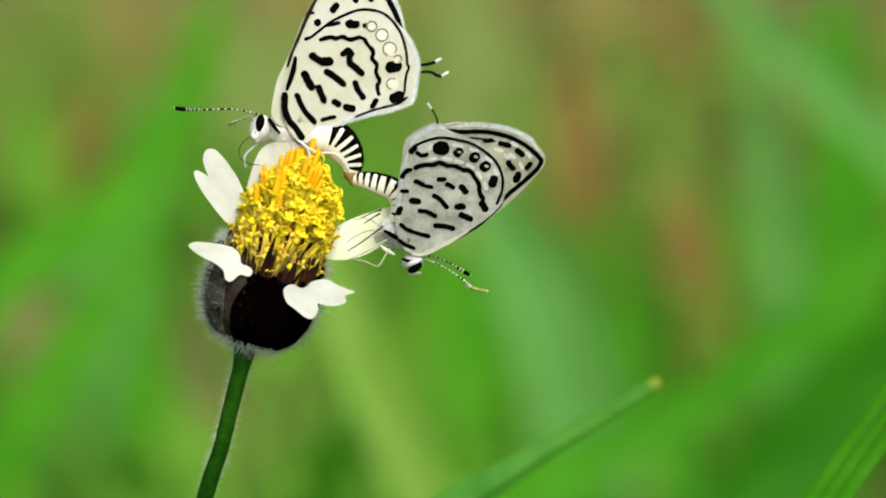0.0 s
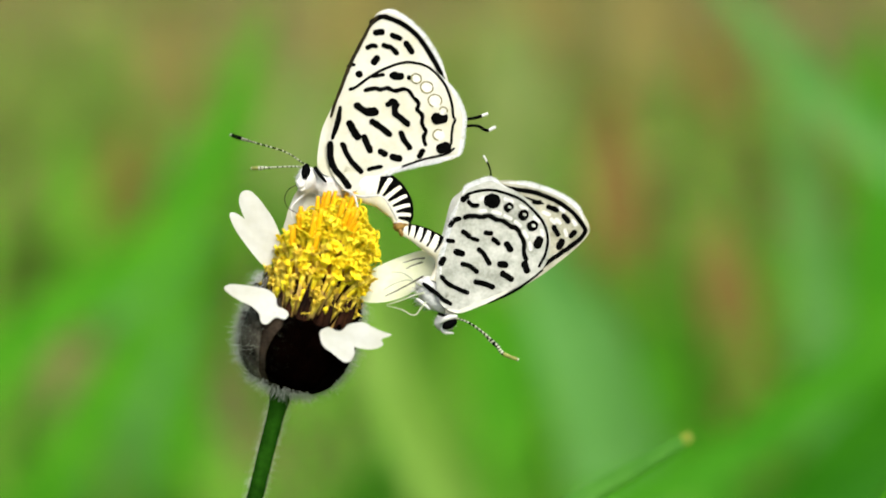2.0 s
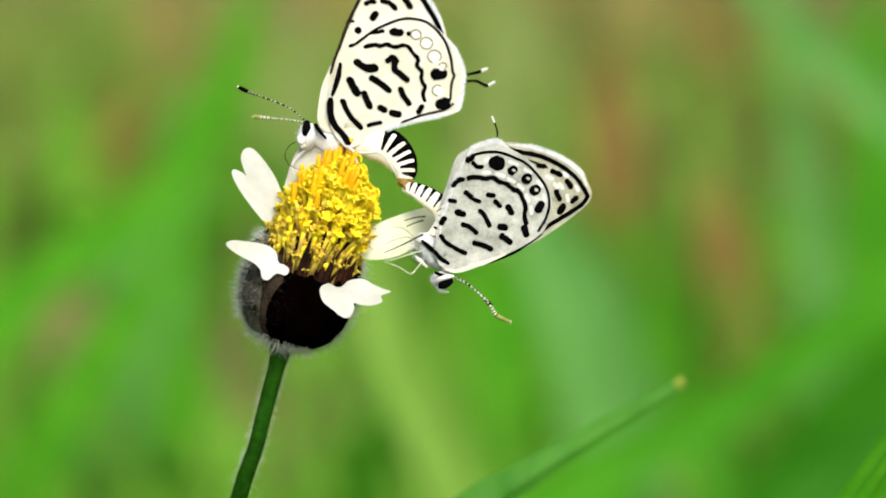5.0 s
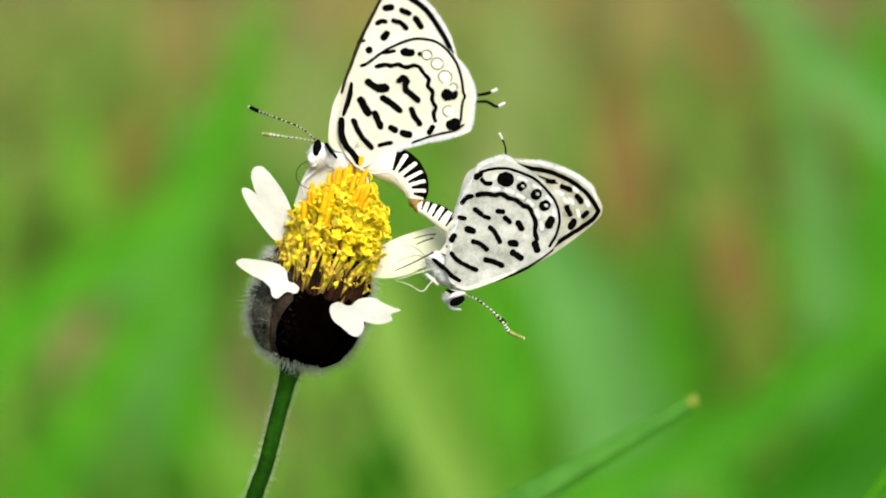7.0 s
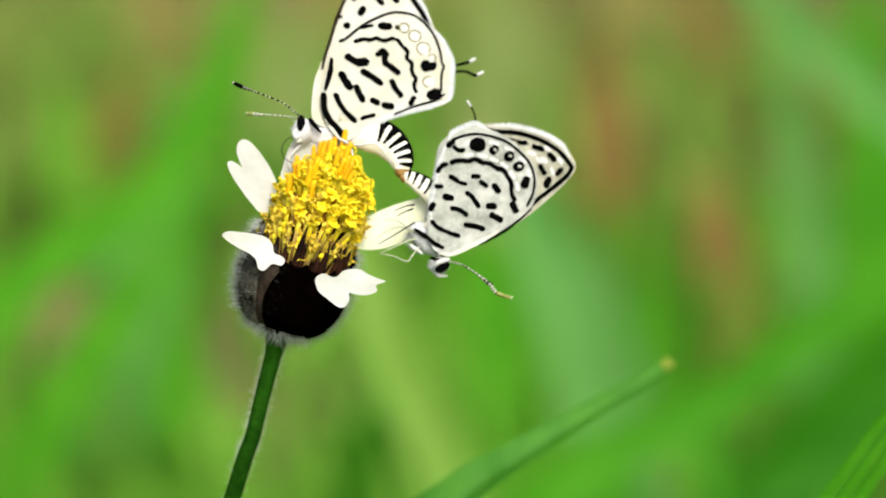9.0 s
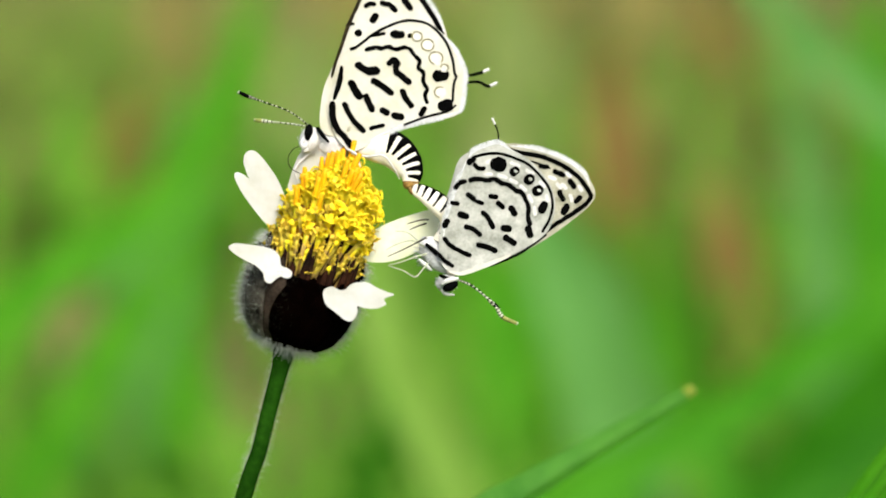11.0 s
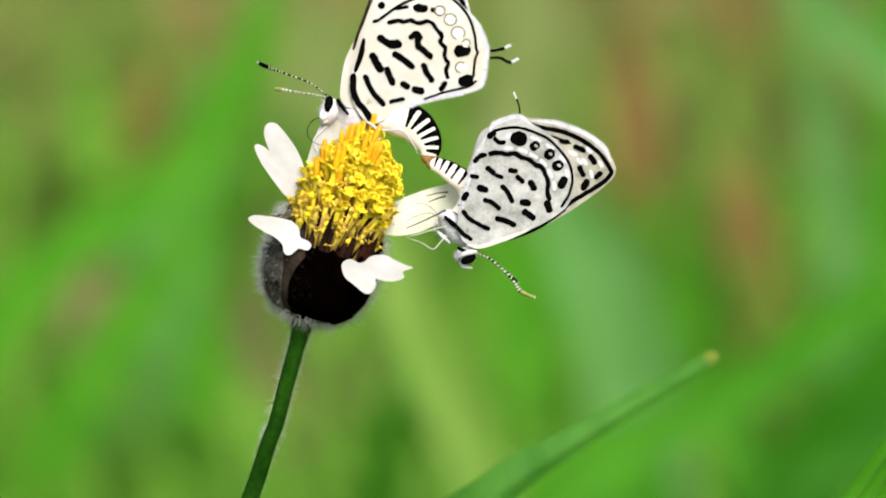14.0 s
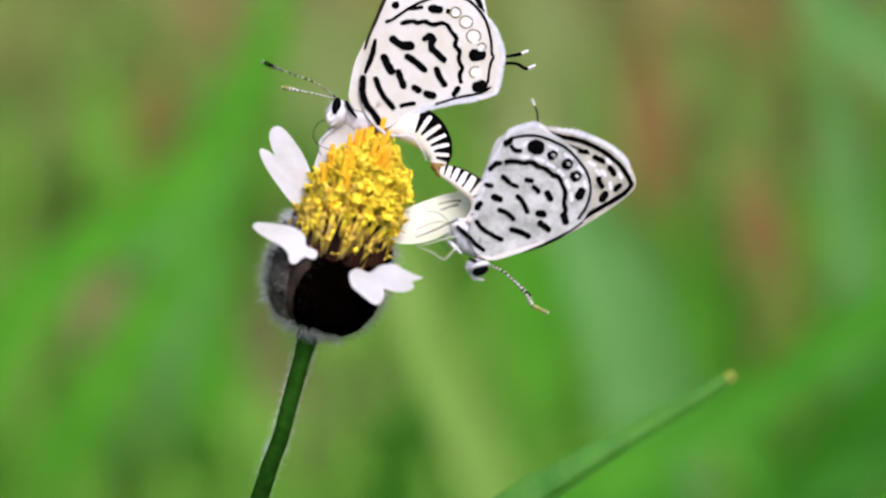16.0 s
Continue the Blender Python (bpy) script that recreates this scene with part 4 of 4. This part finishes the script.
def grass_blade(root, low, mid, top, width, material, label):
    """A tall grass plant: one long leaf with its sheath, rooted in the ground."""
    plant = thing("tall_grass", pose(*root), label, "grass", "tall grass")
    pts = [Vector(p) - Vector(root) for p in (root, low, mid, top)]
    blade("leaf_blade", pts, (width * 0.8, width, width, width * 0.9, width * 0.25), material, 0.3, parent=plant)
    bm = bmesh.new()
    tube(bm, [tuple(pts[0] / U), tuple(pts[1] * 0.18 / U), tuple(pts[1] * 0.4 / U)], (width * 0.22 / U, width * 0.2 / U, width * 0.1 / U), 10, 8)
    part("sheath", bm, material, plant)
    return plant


# the arching leaf just behind the flower; its pivot sits at its tip's middle so that it can sway
near_leaf = thing("grass_leaf", pose(0.0130, 0.0241, 0.2921), "arching green grass leaf with a yellowed tip", "grass")
pts = [(-0.0340, 0.0100, 0.0000), (-0.0335, 0.0020, 0.1400), (-0.0263, 0.0069, 0.2440), (-0.0153, 0.0095, 0.2740), (0.0016, 0.0135, 0.2877),
       (0.0072, 0.0169, 0.2905), (0.0129, 0.0204, 0.2930), (0.0214, 0.0240, 0.2970), (0.0236, 0.0247, 0.2983)]
blade("leaf_blade", [Vector(p) - Vector((0.0130, 0.0241, 0.2921)) for p in pts], (0.0032, 0.0049, 0.0062, 0.0056, 0.0044, 0.0034, 0.0026, 0.0018, 0.0012),
      LEAF_NEAR, 0.85, (-0.30, -0.74, 0.70), 80, near_leaf, tip=0.90, midrib=True)

# the sedge in the corner
for dx, dz, w in ((0.0, 0.0, 0.0011), (0.0013, -0.0004, 0.0010), (0.0027, -0.0008, 0.0013)):
    root = Vector((0.012 + dx, 0.010, 0))
    plant = thing("sedge", pose(*root), "narrow dark green sedge leaf", "sedge", "sedge leaves")
    line = [(0.012 + dx, 0.010, 0), (0.013 + dx, 0.008, 0.16), (0.0212 + dx, 0.0070, 0.2674 + dz), (0.0287 + dx, 0.0088, 0.2777 + dz), (0.0373 + dx, 0.0109, 0.2895 + dz),
            (0.0447 + dx, 0.0126, 0.2996 + dz), (0.0515 + dx, 0.0145, 0.310 + dz)]
    blade("leaf_blade", [Vector(p) - root for p in line], (w, w, w, w, w, w * 0.8, w * 0.3), LEAF_GREEN, 0.8, n=60, parent=plant)

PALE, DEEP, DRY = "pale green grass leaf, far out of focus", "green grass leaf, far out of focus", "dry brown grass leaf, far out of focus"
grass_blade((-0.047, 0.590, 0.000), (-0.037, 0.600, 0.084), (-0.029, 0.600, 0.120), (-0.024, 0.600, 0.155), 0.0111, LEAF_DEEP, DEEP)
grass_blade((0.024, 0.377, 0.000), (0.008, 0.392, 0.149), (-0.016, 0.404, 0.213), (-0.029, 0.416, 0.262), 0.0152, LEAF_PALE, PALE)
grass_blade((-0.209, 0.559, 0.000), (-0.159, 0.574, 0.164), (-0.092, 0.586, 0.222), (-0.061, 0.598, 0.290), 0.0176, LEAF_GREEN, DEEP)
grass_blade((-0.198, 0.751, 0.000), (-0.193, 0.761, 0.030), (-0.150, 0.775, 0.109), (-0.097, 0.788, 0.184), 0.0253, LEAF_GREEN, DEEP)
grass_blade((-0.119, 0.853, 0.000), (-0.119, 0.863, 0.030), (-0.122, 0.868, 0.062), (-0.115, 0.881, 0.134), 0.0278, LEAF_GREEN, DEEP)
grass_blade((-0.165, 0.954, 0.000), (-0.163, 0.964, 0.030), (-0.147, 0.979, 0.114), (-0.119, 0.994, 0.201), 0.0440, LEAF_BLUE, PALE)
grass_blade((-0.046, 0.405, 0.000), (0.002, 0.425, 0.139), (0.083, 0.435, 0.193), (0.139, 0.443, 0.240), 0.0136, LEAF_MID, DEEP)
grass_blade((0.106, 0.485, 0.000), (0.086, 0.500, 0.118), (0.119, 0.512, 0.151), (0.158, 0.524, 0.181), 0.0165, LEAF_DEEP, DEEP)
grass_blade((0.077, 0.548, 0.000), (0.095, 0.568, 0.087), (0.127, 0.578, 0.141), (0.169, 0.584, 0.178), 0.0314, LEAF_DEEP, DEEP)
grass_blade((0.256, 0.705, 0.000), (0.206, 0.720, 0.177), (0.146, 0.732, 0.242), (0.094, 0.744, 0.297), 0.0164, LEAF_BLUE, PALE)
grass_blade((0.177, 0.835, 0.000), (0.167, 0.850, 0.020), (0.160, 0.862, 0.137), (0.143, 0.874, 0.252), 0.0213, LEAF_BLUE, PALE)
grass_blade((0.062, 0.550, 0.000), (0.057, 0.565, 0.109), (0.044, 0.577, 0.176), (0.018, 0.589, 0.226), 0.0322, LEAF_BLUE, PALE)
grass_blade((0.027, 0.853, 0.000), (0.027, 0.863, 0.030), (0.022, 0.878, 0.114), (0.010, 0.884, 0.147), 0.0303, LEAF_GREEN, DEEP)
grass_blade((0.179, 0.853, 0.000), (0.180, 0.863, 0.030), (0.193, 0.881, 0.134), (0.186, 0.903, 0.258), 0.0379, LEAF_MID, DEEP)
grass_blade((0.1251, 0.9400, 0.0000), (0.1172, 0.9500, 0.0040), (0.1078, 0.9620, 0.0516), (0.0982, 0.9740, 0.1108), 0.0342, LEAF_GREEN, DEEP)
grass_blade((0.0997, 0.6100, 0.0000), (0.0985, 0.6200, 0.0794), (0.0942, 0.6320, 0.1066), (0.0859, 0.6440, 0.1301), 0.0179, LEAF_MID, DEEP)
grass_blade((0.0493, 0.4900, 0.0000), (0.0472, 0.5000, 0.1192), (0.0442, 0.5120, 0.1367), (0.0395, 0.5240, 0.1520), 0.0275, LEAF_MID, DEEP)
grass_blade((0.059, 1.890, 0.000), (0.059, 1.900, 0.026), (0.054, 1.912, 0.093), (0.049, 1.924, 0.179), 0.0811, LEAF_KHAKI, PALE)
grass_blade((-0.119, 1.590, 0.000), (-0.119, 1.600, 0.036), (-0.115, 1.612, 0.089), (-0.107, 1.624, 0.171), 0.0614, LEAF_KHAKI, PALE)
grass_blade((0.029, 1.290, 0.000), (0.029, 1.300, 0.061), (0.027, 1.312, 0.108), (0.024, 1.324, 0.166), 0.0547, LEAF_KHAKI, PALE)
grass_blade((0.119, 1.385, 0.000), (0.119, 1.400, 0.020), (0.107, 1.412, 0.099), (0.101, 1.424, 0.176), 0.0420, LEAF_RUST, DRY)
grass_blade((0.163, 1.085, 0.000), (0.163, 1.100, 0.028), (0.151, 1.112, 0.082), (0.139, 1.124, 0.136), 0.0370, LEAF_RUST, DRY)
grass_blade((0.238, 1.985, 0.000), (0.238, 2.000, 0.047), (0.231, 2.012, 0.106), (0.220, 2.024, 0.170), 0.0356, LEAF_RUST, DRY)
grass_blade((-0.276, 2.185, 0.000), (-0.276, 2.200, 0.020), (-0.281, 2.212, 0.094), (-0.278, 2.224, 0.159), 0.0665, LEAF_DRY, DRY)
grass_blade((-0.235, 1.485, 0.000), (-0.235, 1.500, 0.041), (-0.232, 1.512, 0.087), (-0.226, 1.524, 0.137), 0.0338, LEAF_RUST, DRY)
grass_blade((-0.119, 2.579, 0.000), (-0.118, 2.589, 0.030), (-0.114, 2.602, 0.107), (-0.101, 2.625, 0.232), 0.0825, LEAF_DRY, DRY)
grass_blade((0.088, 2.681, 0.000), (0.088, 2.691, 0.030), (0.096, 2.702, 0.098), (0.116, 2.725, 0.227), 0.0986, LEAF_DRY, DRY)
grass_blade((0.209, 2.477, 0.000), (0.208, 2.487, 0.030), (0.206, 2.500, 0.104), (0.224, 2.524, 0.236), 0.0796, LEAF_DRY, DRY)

# ---- meadow and ground ----
bm = bmesh.new()
size, cells = 60.0, 60
grid = []
for i in range(cells + 1):
    row = []
    for j in range(cells + 1):
        x, y = size * (2 * i / cells - 1) ** 3, size * (2 * j / cells - 1) ** 3
        near = math.hypot(x, y)
        row.append(bm.verts.new((x, y, 0.0 if near < 0.3 else 0.02 * noise.noise(Vector((x * 0.9, y * 0.9, 0))))))
    grid.append(row)
for i in range(cells):
    for j in range(cells):
        bm.faces.new((grid[i][j], grid[i + 1][j], grid[i + 1][j + 1], grid[i][j + 1]))
tagged(part("ground", bm, SOIL, None, "brown soil under the grass"), category="ground", kind="structure")


def meadow(name, count, near, far, material, label, seed, tall):
    """Countless grass leaves in one mesh, in clumps all round."""
    rnd = random.Random(seed)
    verts, faces = [], []
    made = 0
    while made < count:
        f = rnd.random() ** 0.75 * 1.4
        if rnd.random() < (f - 0.7) / 0.7:
            continue
        r, w = near + (far - near) * f, rnd.uniform(0, 6.283)
        x, y = r * math.cos(w), 0.25 + r * math.sin(w)
        if noise.noise(Vector((x * 3.4, y * 2.0, seed))) < rnd.uniform(-0.4, 0.25):
            continue
        made += 1
        h = tall * rnd.uniform(0.4, 1.0) * min(1.0, 0.3 + r * 0.8)
        a, lean = rnd.uniform(0, 6.283), rnd.uniform(0.1, 0.8)
        b = rnd.uniform(0.004, 0.009)
        sx, sy = math.cos(a + 1.57) * b, math.sin(a + 1.57) * b
        dx, dy = math.cos(a) * h * lean, math.sin(a) * h * lean
        k = len(verts)
        for f, q in ((0, 1), (0.5, 0.85), (0.85, 0.45)):
            cx, cy, cz = x + dx * f * f, y + dy * f * f, -0.02 + h * f * (1 - 0.25 * lean * f)
            verts += [(cx - sx * q, cy - sy * q, cz), (cx + sx * q, cy + sy * q, cz)]
        verts.append((x + dx, y + dy, -0.02 + h * (1 - 0.25 * lean)))
        faces += [(k, k + 1, k + 3, k + 2), (k + 2, k + 3, k + 5, k + 4), (k + 4, k + 5, k + 6)]
    me = bpy.data.meshes.new(name)
    me.from_pydata(verts, [], faces)
    me.materials.append(material)
    return tagged(new(name, me), label, "grass", kind="stuff")


meadow("yellowing_grass", 12000, 1.45, 2.5, FIELD_OLIVE, "yellowing grass of the meadow, far out of focus", 7, 0.16)
meadow("meadow_grass", 17000, 0.12, 1.6, FIELD, "meadow of green grass, far out of focus", 2, 0.16)
meadow("far_grass", 22000, 3.4, 11.0, FIELD_OLIVE, "yellowing grass of the far meadow", 11, 0.20)
meadow("dry_grass", 26000, 1.0, 6.5, STRAW, "dry straw-coloured grass among the green", 5, 0.14)

# ---- what moves: the hanging butterfly sways, the feeding one shifts, its antennae lift, the leaf nods ----
FLOWER_ROWS = [
    (0.0, -294.0, 0.0, -256.0, 0.49),
    (0.5, -294.0, 0.0, -256.0, 0.19),
    (1.0, -294.0, 0.0, -256.0, -0.04),
    (1.5, -294.0, 0.0, -256.0, -0.00),
    (2.0, -294.0, 0.0, -256.0, 0.58),
    (2.5, -294.0, 0.0, -256.0, 1.27),
    (3.0, -294.0, 0.0, -256.0, 0.20),
    (3.5, -294.0, 0.0, -256.0, 0.12),
    (6.0, -294.0, 0.0, -256.0, 0.08),
    (6.5, -294.0, 0.0, -256.0, -0.28),
    (7.0, -294.0, 0.0, -256.0, 0.08),
    (7.5, -294.0, 0.0, -256.0, 0.12),
    (8.0, -294.0, 0.0, -256.0, -0.01),
    (8.5, -294.0, 0.0, -256.0, 0.35),
    (9.0, -294.0, 0.0, -256.0, 0.36),
    (9.5, -294.0, 0.0, -256.0, 0.36),
    (10.0, -294.0, 0.0, -256.0, 0.72),
    (12.5, -294.0, 0.0, -256.0, -0.63),
    (13.0, -294.0, 0.0, -256.0, -0.46),
    (13.5, -294.0, 0.0, -256.0, -0.34),
    (14.0, -294.0, 0.0, -256.0, -0.26),
    (14.5, -294.0, 0.0, -256.0, -0.49),
    (15.0, -294.0, 0.0, -256.0, -0.54),
    (15.5, -294.0, 0.0, -256.0, -0.47),
    (16.0, -294.0, 0.0, -256.0, -0.51),
]
UPPER_ROWS = [
    (0.0, -222.0, -8.0, 130.2, 0.01, 13.6, 5.2),
    (0.5, -213.6, -14.6, 127.1, -0.94, 14.3, 3.7),
    (1.0, -209.1, -13.5, 127.7, 2.26, 13.3, 1.9),
    (1.5, -204.0, 0.0, 121.0, -0.00, 0.0, -0.0),
    (2.0, -205.3, -17.2, 116.7, -1.49, 11.4, -11.9),
    (2.5, -212.5, -19.0, 121.5, 1.14, 13.2, -18.2),
    (3.0, -204.4, -18.2, 119.5, -0.55, 8.5, -10.5),
    (3.5, -204.4, -15.1, 119.5, -0.58, 7.1, -10.0),
    (6.0, -203.6, -9.1, 118.5, -2.10, 10.9, -10.1),
    (6.5, -199.8, -8.8, 117.2, -2.38, 11.4, -7.7),
    (7.0, -203.1, -8.4, 117.5, -1.44, 10.9, -9.3),
    (7.5, -205.5, -11.2, 118.6, -0.54, 9.5, -10.6),
    (8.0, -203.9, -9.0, 120.3, -0.23, 10.2, -9.7),
    (8.5, -206.7, -12.2, 118.3, 0.78, 8.8, -11.5),
    (9.0, -206.1, -4.1, 116.4, 0.94, 11.7, -12.6),
    (9.5, -205.5, -8.5, 120.3, 1.36, 9.0, -10.1),
    (10.0, -206.6, -7.8, 118.8, 0.89, 9.3, -11.5),
    (12.5, -203.2, -4.8, 118.1, -0.63, 9.0, -7.6),
    (13.0, -202.6, -4.3, 118.7, -0.53, 8.5, -8.8),
    (13.5, -203.9, -2.9, 117.8, -1.00, 10.3, -8.3),
    (14.0, -203.5, -3.7, 118.3, -1.51, 8.7, -7.8),
    (14.5, -201.7, -4.5, 117.8, -2.73, 10.0, -8.7),
    (15.0, -203.0, -3.7, 117.2, -2.44, 8.2, -7.7),
    (15.5, -199.5, -1.0, 116.5, -3.27, 7.2, -7.6),
    (16.0, -202.2, -7.0, 118.6, -3.32, 8.6, -6.0),
]
LOWER_ROWS = [
    (0.0, -12.5, -6.0, -76.0, 3.81, -2.6, 20.2),
    (0.5, -13.8, -6.8, -89.7, -3.96, -7.6, 12.0),
    (1.0, -11.4, -6.0, -82.3, 1.43, -9.9, 10.1),
    (1.5, -9.3, -6.0, -90.2, -0.10, -3.6, 3.1),
    (2.0, -13.2, -15.3, -97.4, -3.96, 10.0, -5.0),
    (2.5, -15.2, -65.0, -89.4, -0.29, 14.6, 1.6),
    (3.0, -11.3, -42.3, -99.2, -4.44, 10.5, -0.5),
    (3.5, -11.5, -41.6, -99.0, -5.37, 8.7, 0.7),
    (6.0, -13.9, -66.5, -103.1, -7.48, 12.5, 2.9),
    (6.5, -12.1, -59.1, -103.7, -6.86, 11.5, 1.1),
    (7.0, -11.3, -50.5, -99.8, -5.67, 8.4, 0.2),
    (7.5, -11.2, -33.4, -95.7, -2.24, 7.7, -0.3),
    (8.0, -11.5, -31.9, -96.7, -3.24, 7.1, -0.2),
    (8.5, -12.2, -31.1, -92.4, -0.55, 6.6, -3.0),
    (9.0, -14.0, -6.0, -92.8, -0.33, 6.8, -3.4),
    (9.5, -11.3, -35.8, -90.8, 0.10, 7.6, 0.6),
    (10.0, -13.6, -35.6, -94.2, -1.94, 8.5, -0.7),
    (12.5, -10.5, -40.2, -104.9, -6.72, 7.5, 0.9),
    (13.0, -10.5, -38.1, -102.9, -5.88, 6.2, 0.7),
    (13.5, -12.4, -39.5, -103.6, -6.52, 8.3, -1.5),
    (14.0, -11.3, -39.9, -102.6, -6.60, 6.7, 0.0),
    (14.5, -11.5, -42.8, -105.1, -7.85, 8.7, -0.2),
    (15.0, -10.1, -40.1, -104.9, -6.92, 7.5, -2.4),
    (15.5, -9.2, -31.5, -105.6, -7.35, 4.7, 0.6),
    (16.0, -10.6, -33.9, -106.7, -8.10, 6.3, 0.4),
]
LEAF_ROWS = [
    (0, 0.328, -0.563),
    (0.5, 0.131, -0.169),
    (1, 0.300, -0.619),
    (1.5, 0.000, -0.000),
    (2, -0.469, -1.426),
    (2.5, 0.216, -2.299),
    (3, -0.713, -0.375),
    (3.5, -1.107, -0.169),
    (6, -0.385, -0.666),
    (6.5, -0.844, -0.197),
    (7, -0.366, -0.413),
    (7.5, -0.535, -0.572),
    (8, -0.160, -0.422),
    (8.5, -1.454, 0.253),
    (9, -1.107, 0.272),
    (9.5, 0.375, -0.535),
    (10, -0.319, -0.788),
    (12.5, 0.075, -1.051),
    (13, -0.141, -0.591),
    (13.5, -0.375, -0.441),
    (14, 0.300, -0.375),
    (14.5, 0.066, -0.835),
    (15, 0.413, -1.135),
    (15.5, 0.807, -1.304),
    (16, 0.206, -0.985),
]

# how far the hanging butterfly's tail end bends to stay joined to its mate
LINK_ROWS = [
    (0.0, -15.2, 67.0, -18.6),
    (0.5, -25.2, 35.7, -11.3),
    (1.0, -6.0, 27.9, -0.7),
    (1.5, -1.2, 7.1, -2.7),
    (2.0, -3.0, 5.4, -5.6),
    (2.5, 20.3, 65.6, -0.4),
    (3.0, 4.3, 36.9, -0.8),
    (3.5, 2.9, 37.4, -3.4),
    (6.0, 12.4, 82.5, -8.5),
    (6.5, 13.1, 75.3, -6.5),
    (7.0, 8.5, 59.9, -6.0),
    (7.5, 11.4, 34.3, -2.5),
    (8.0, 11.3, 37.2, -0.5),
    (8.5, 15.9, 21.3, 0.4),
    (9.0, 17.5, 8.5, -0.8),
    (9.5, 20.6, 40.9, 0.4),
    (10.0, 17.5, 37.7, 0.5),
    (12.5, 5.6, 52.6, -0.9),
    (13.0, 7.0, 46.3, -0.6),
    (13.5, 8.2, 51.2, -0.2),
    (14.0, 4.9, 49.8, -3.9),
    (14.5, 4.8, 54.5, -5.5),
    (15.0, 3.0, 44.9, -2.9),
    (15.5, 0.4, 40.0, -8.4),
    (16.0, -1.9, 43.5, -6.5),
]


def motions():
    walk(flower, [(t, at_plane(x, d, z, a)) for t, x, d, z, a in FLOWER_ROWS])
    walk(upper, [(t, at_plane(*row)) for t, *row in UPPER_ROWS])
    walk(lower, [(t, at_plane(*row)) for t, *row in LOWER_ROWS])
    walk(near_leaf, [(t, pose(0.0133 + x / 1000, 0.0241 + z / 1000 * math.sin(radians(TILT)), 0.2919 + z / 1000)) for t, x, z in LEAF_ROWS])
    root = Vector((-56, 8, 23)) * U
    walk(feeler_one, [(t, pose(*root, 0, a, w)) for t, a, w in ((0, -5, 0), (0.5, -15, 0), (1.0, -24, 0), (1.5, 0, 0), (2.0, 4, 20), (2.5, 3, 24), (3.0, 7, 26), (6.0, 7, 28),
                                                              (7.0, 7, 26), (8.5, 8, 27), (10.0, 7, 27), (13.0, 8, 25), (16.0, 8, 22))])
    for w in (upper_forewing, upper_far_forewing):
        hinge = pose(-10 * U, 0, 14 * U)
        walk(w, [(t, hinge @ pose(0, 0, 0, 0, -a, 0) @ hinge.inverted()) for t, a in ((0, 0), (1.5, 0), (2.0, 1.6), (2.5, 2.0), (3.5, 2.2), (7, 2.4), (13, 2.7), (16, 2.4))])
    walk(upper_abdomen, [(t, pose(x * U, 0, 0)) for t, x in ((0, 0), (1.5, 0), (2.5, 5), (3.5, 8), (7, 12), (13, 14), (16, 14))])
    hip, reach = Vector((-19, 16, 30)), Vector((-62, -8, 93))
    bends = []
    for t, *d in LINK_ROWS:
        goal = reach + Vector(d)
        slide = goal.normalized() * (goal.length - reach.length) * 0.7
        bends.append((t, Matrix.Translation((hip + slide) * U) @ reach.rotation_difference(goal).to_matrix().to_4x4() @ Matrix.Translation(-hip * U)))
    walk(lower_abdomen, bends)
    root = Vector((-52, 20, 22)) * U
    walk(feeler_two, [(t, pose(*root, 0, a, w)) for t, a, w in ((0, -18, -62), (1.0, -18, -62), (1.5, -14, -56), (2.0, -2, -26), (3.5, 4, -24), (7.0, 6, -21), (16.0, 6, -20))])


motions()
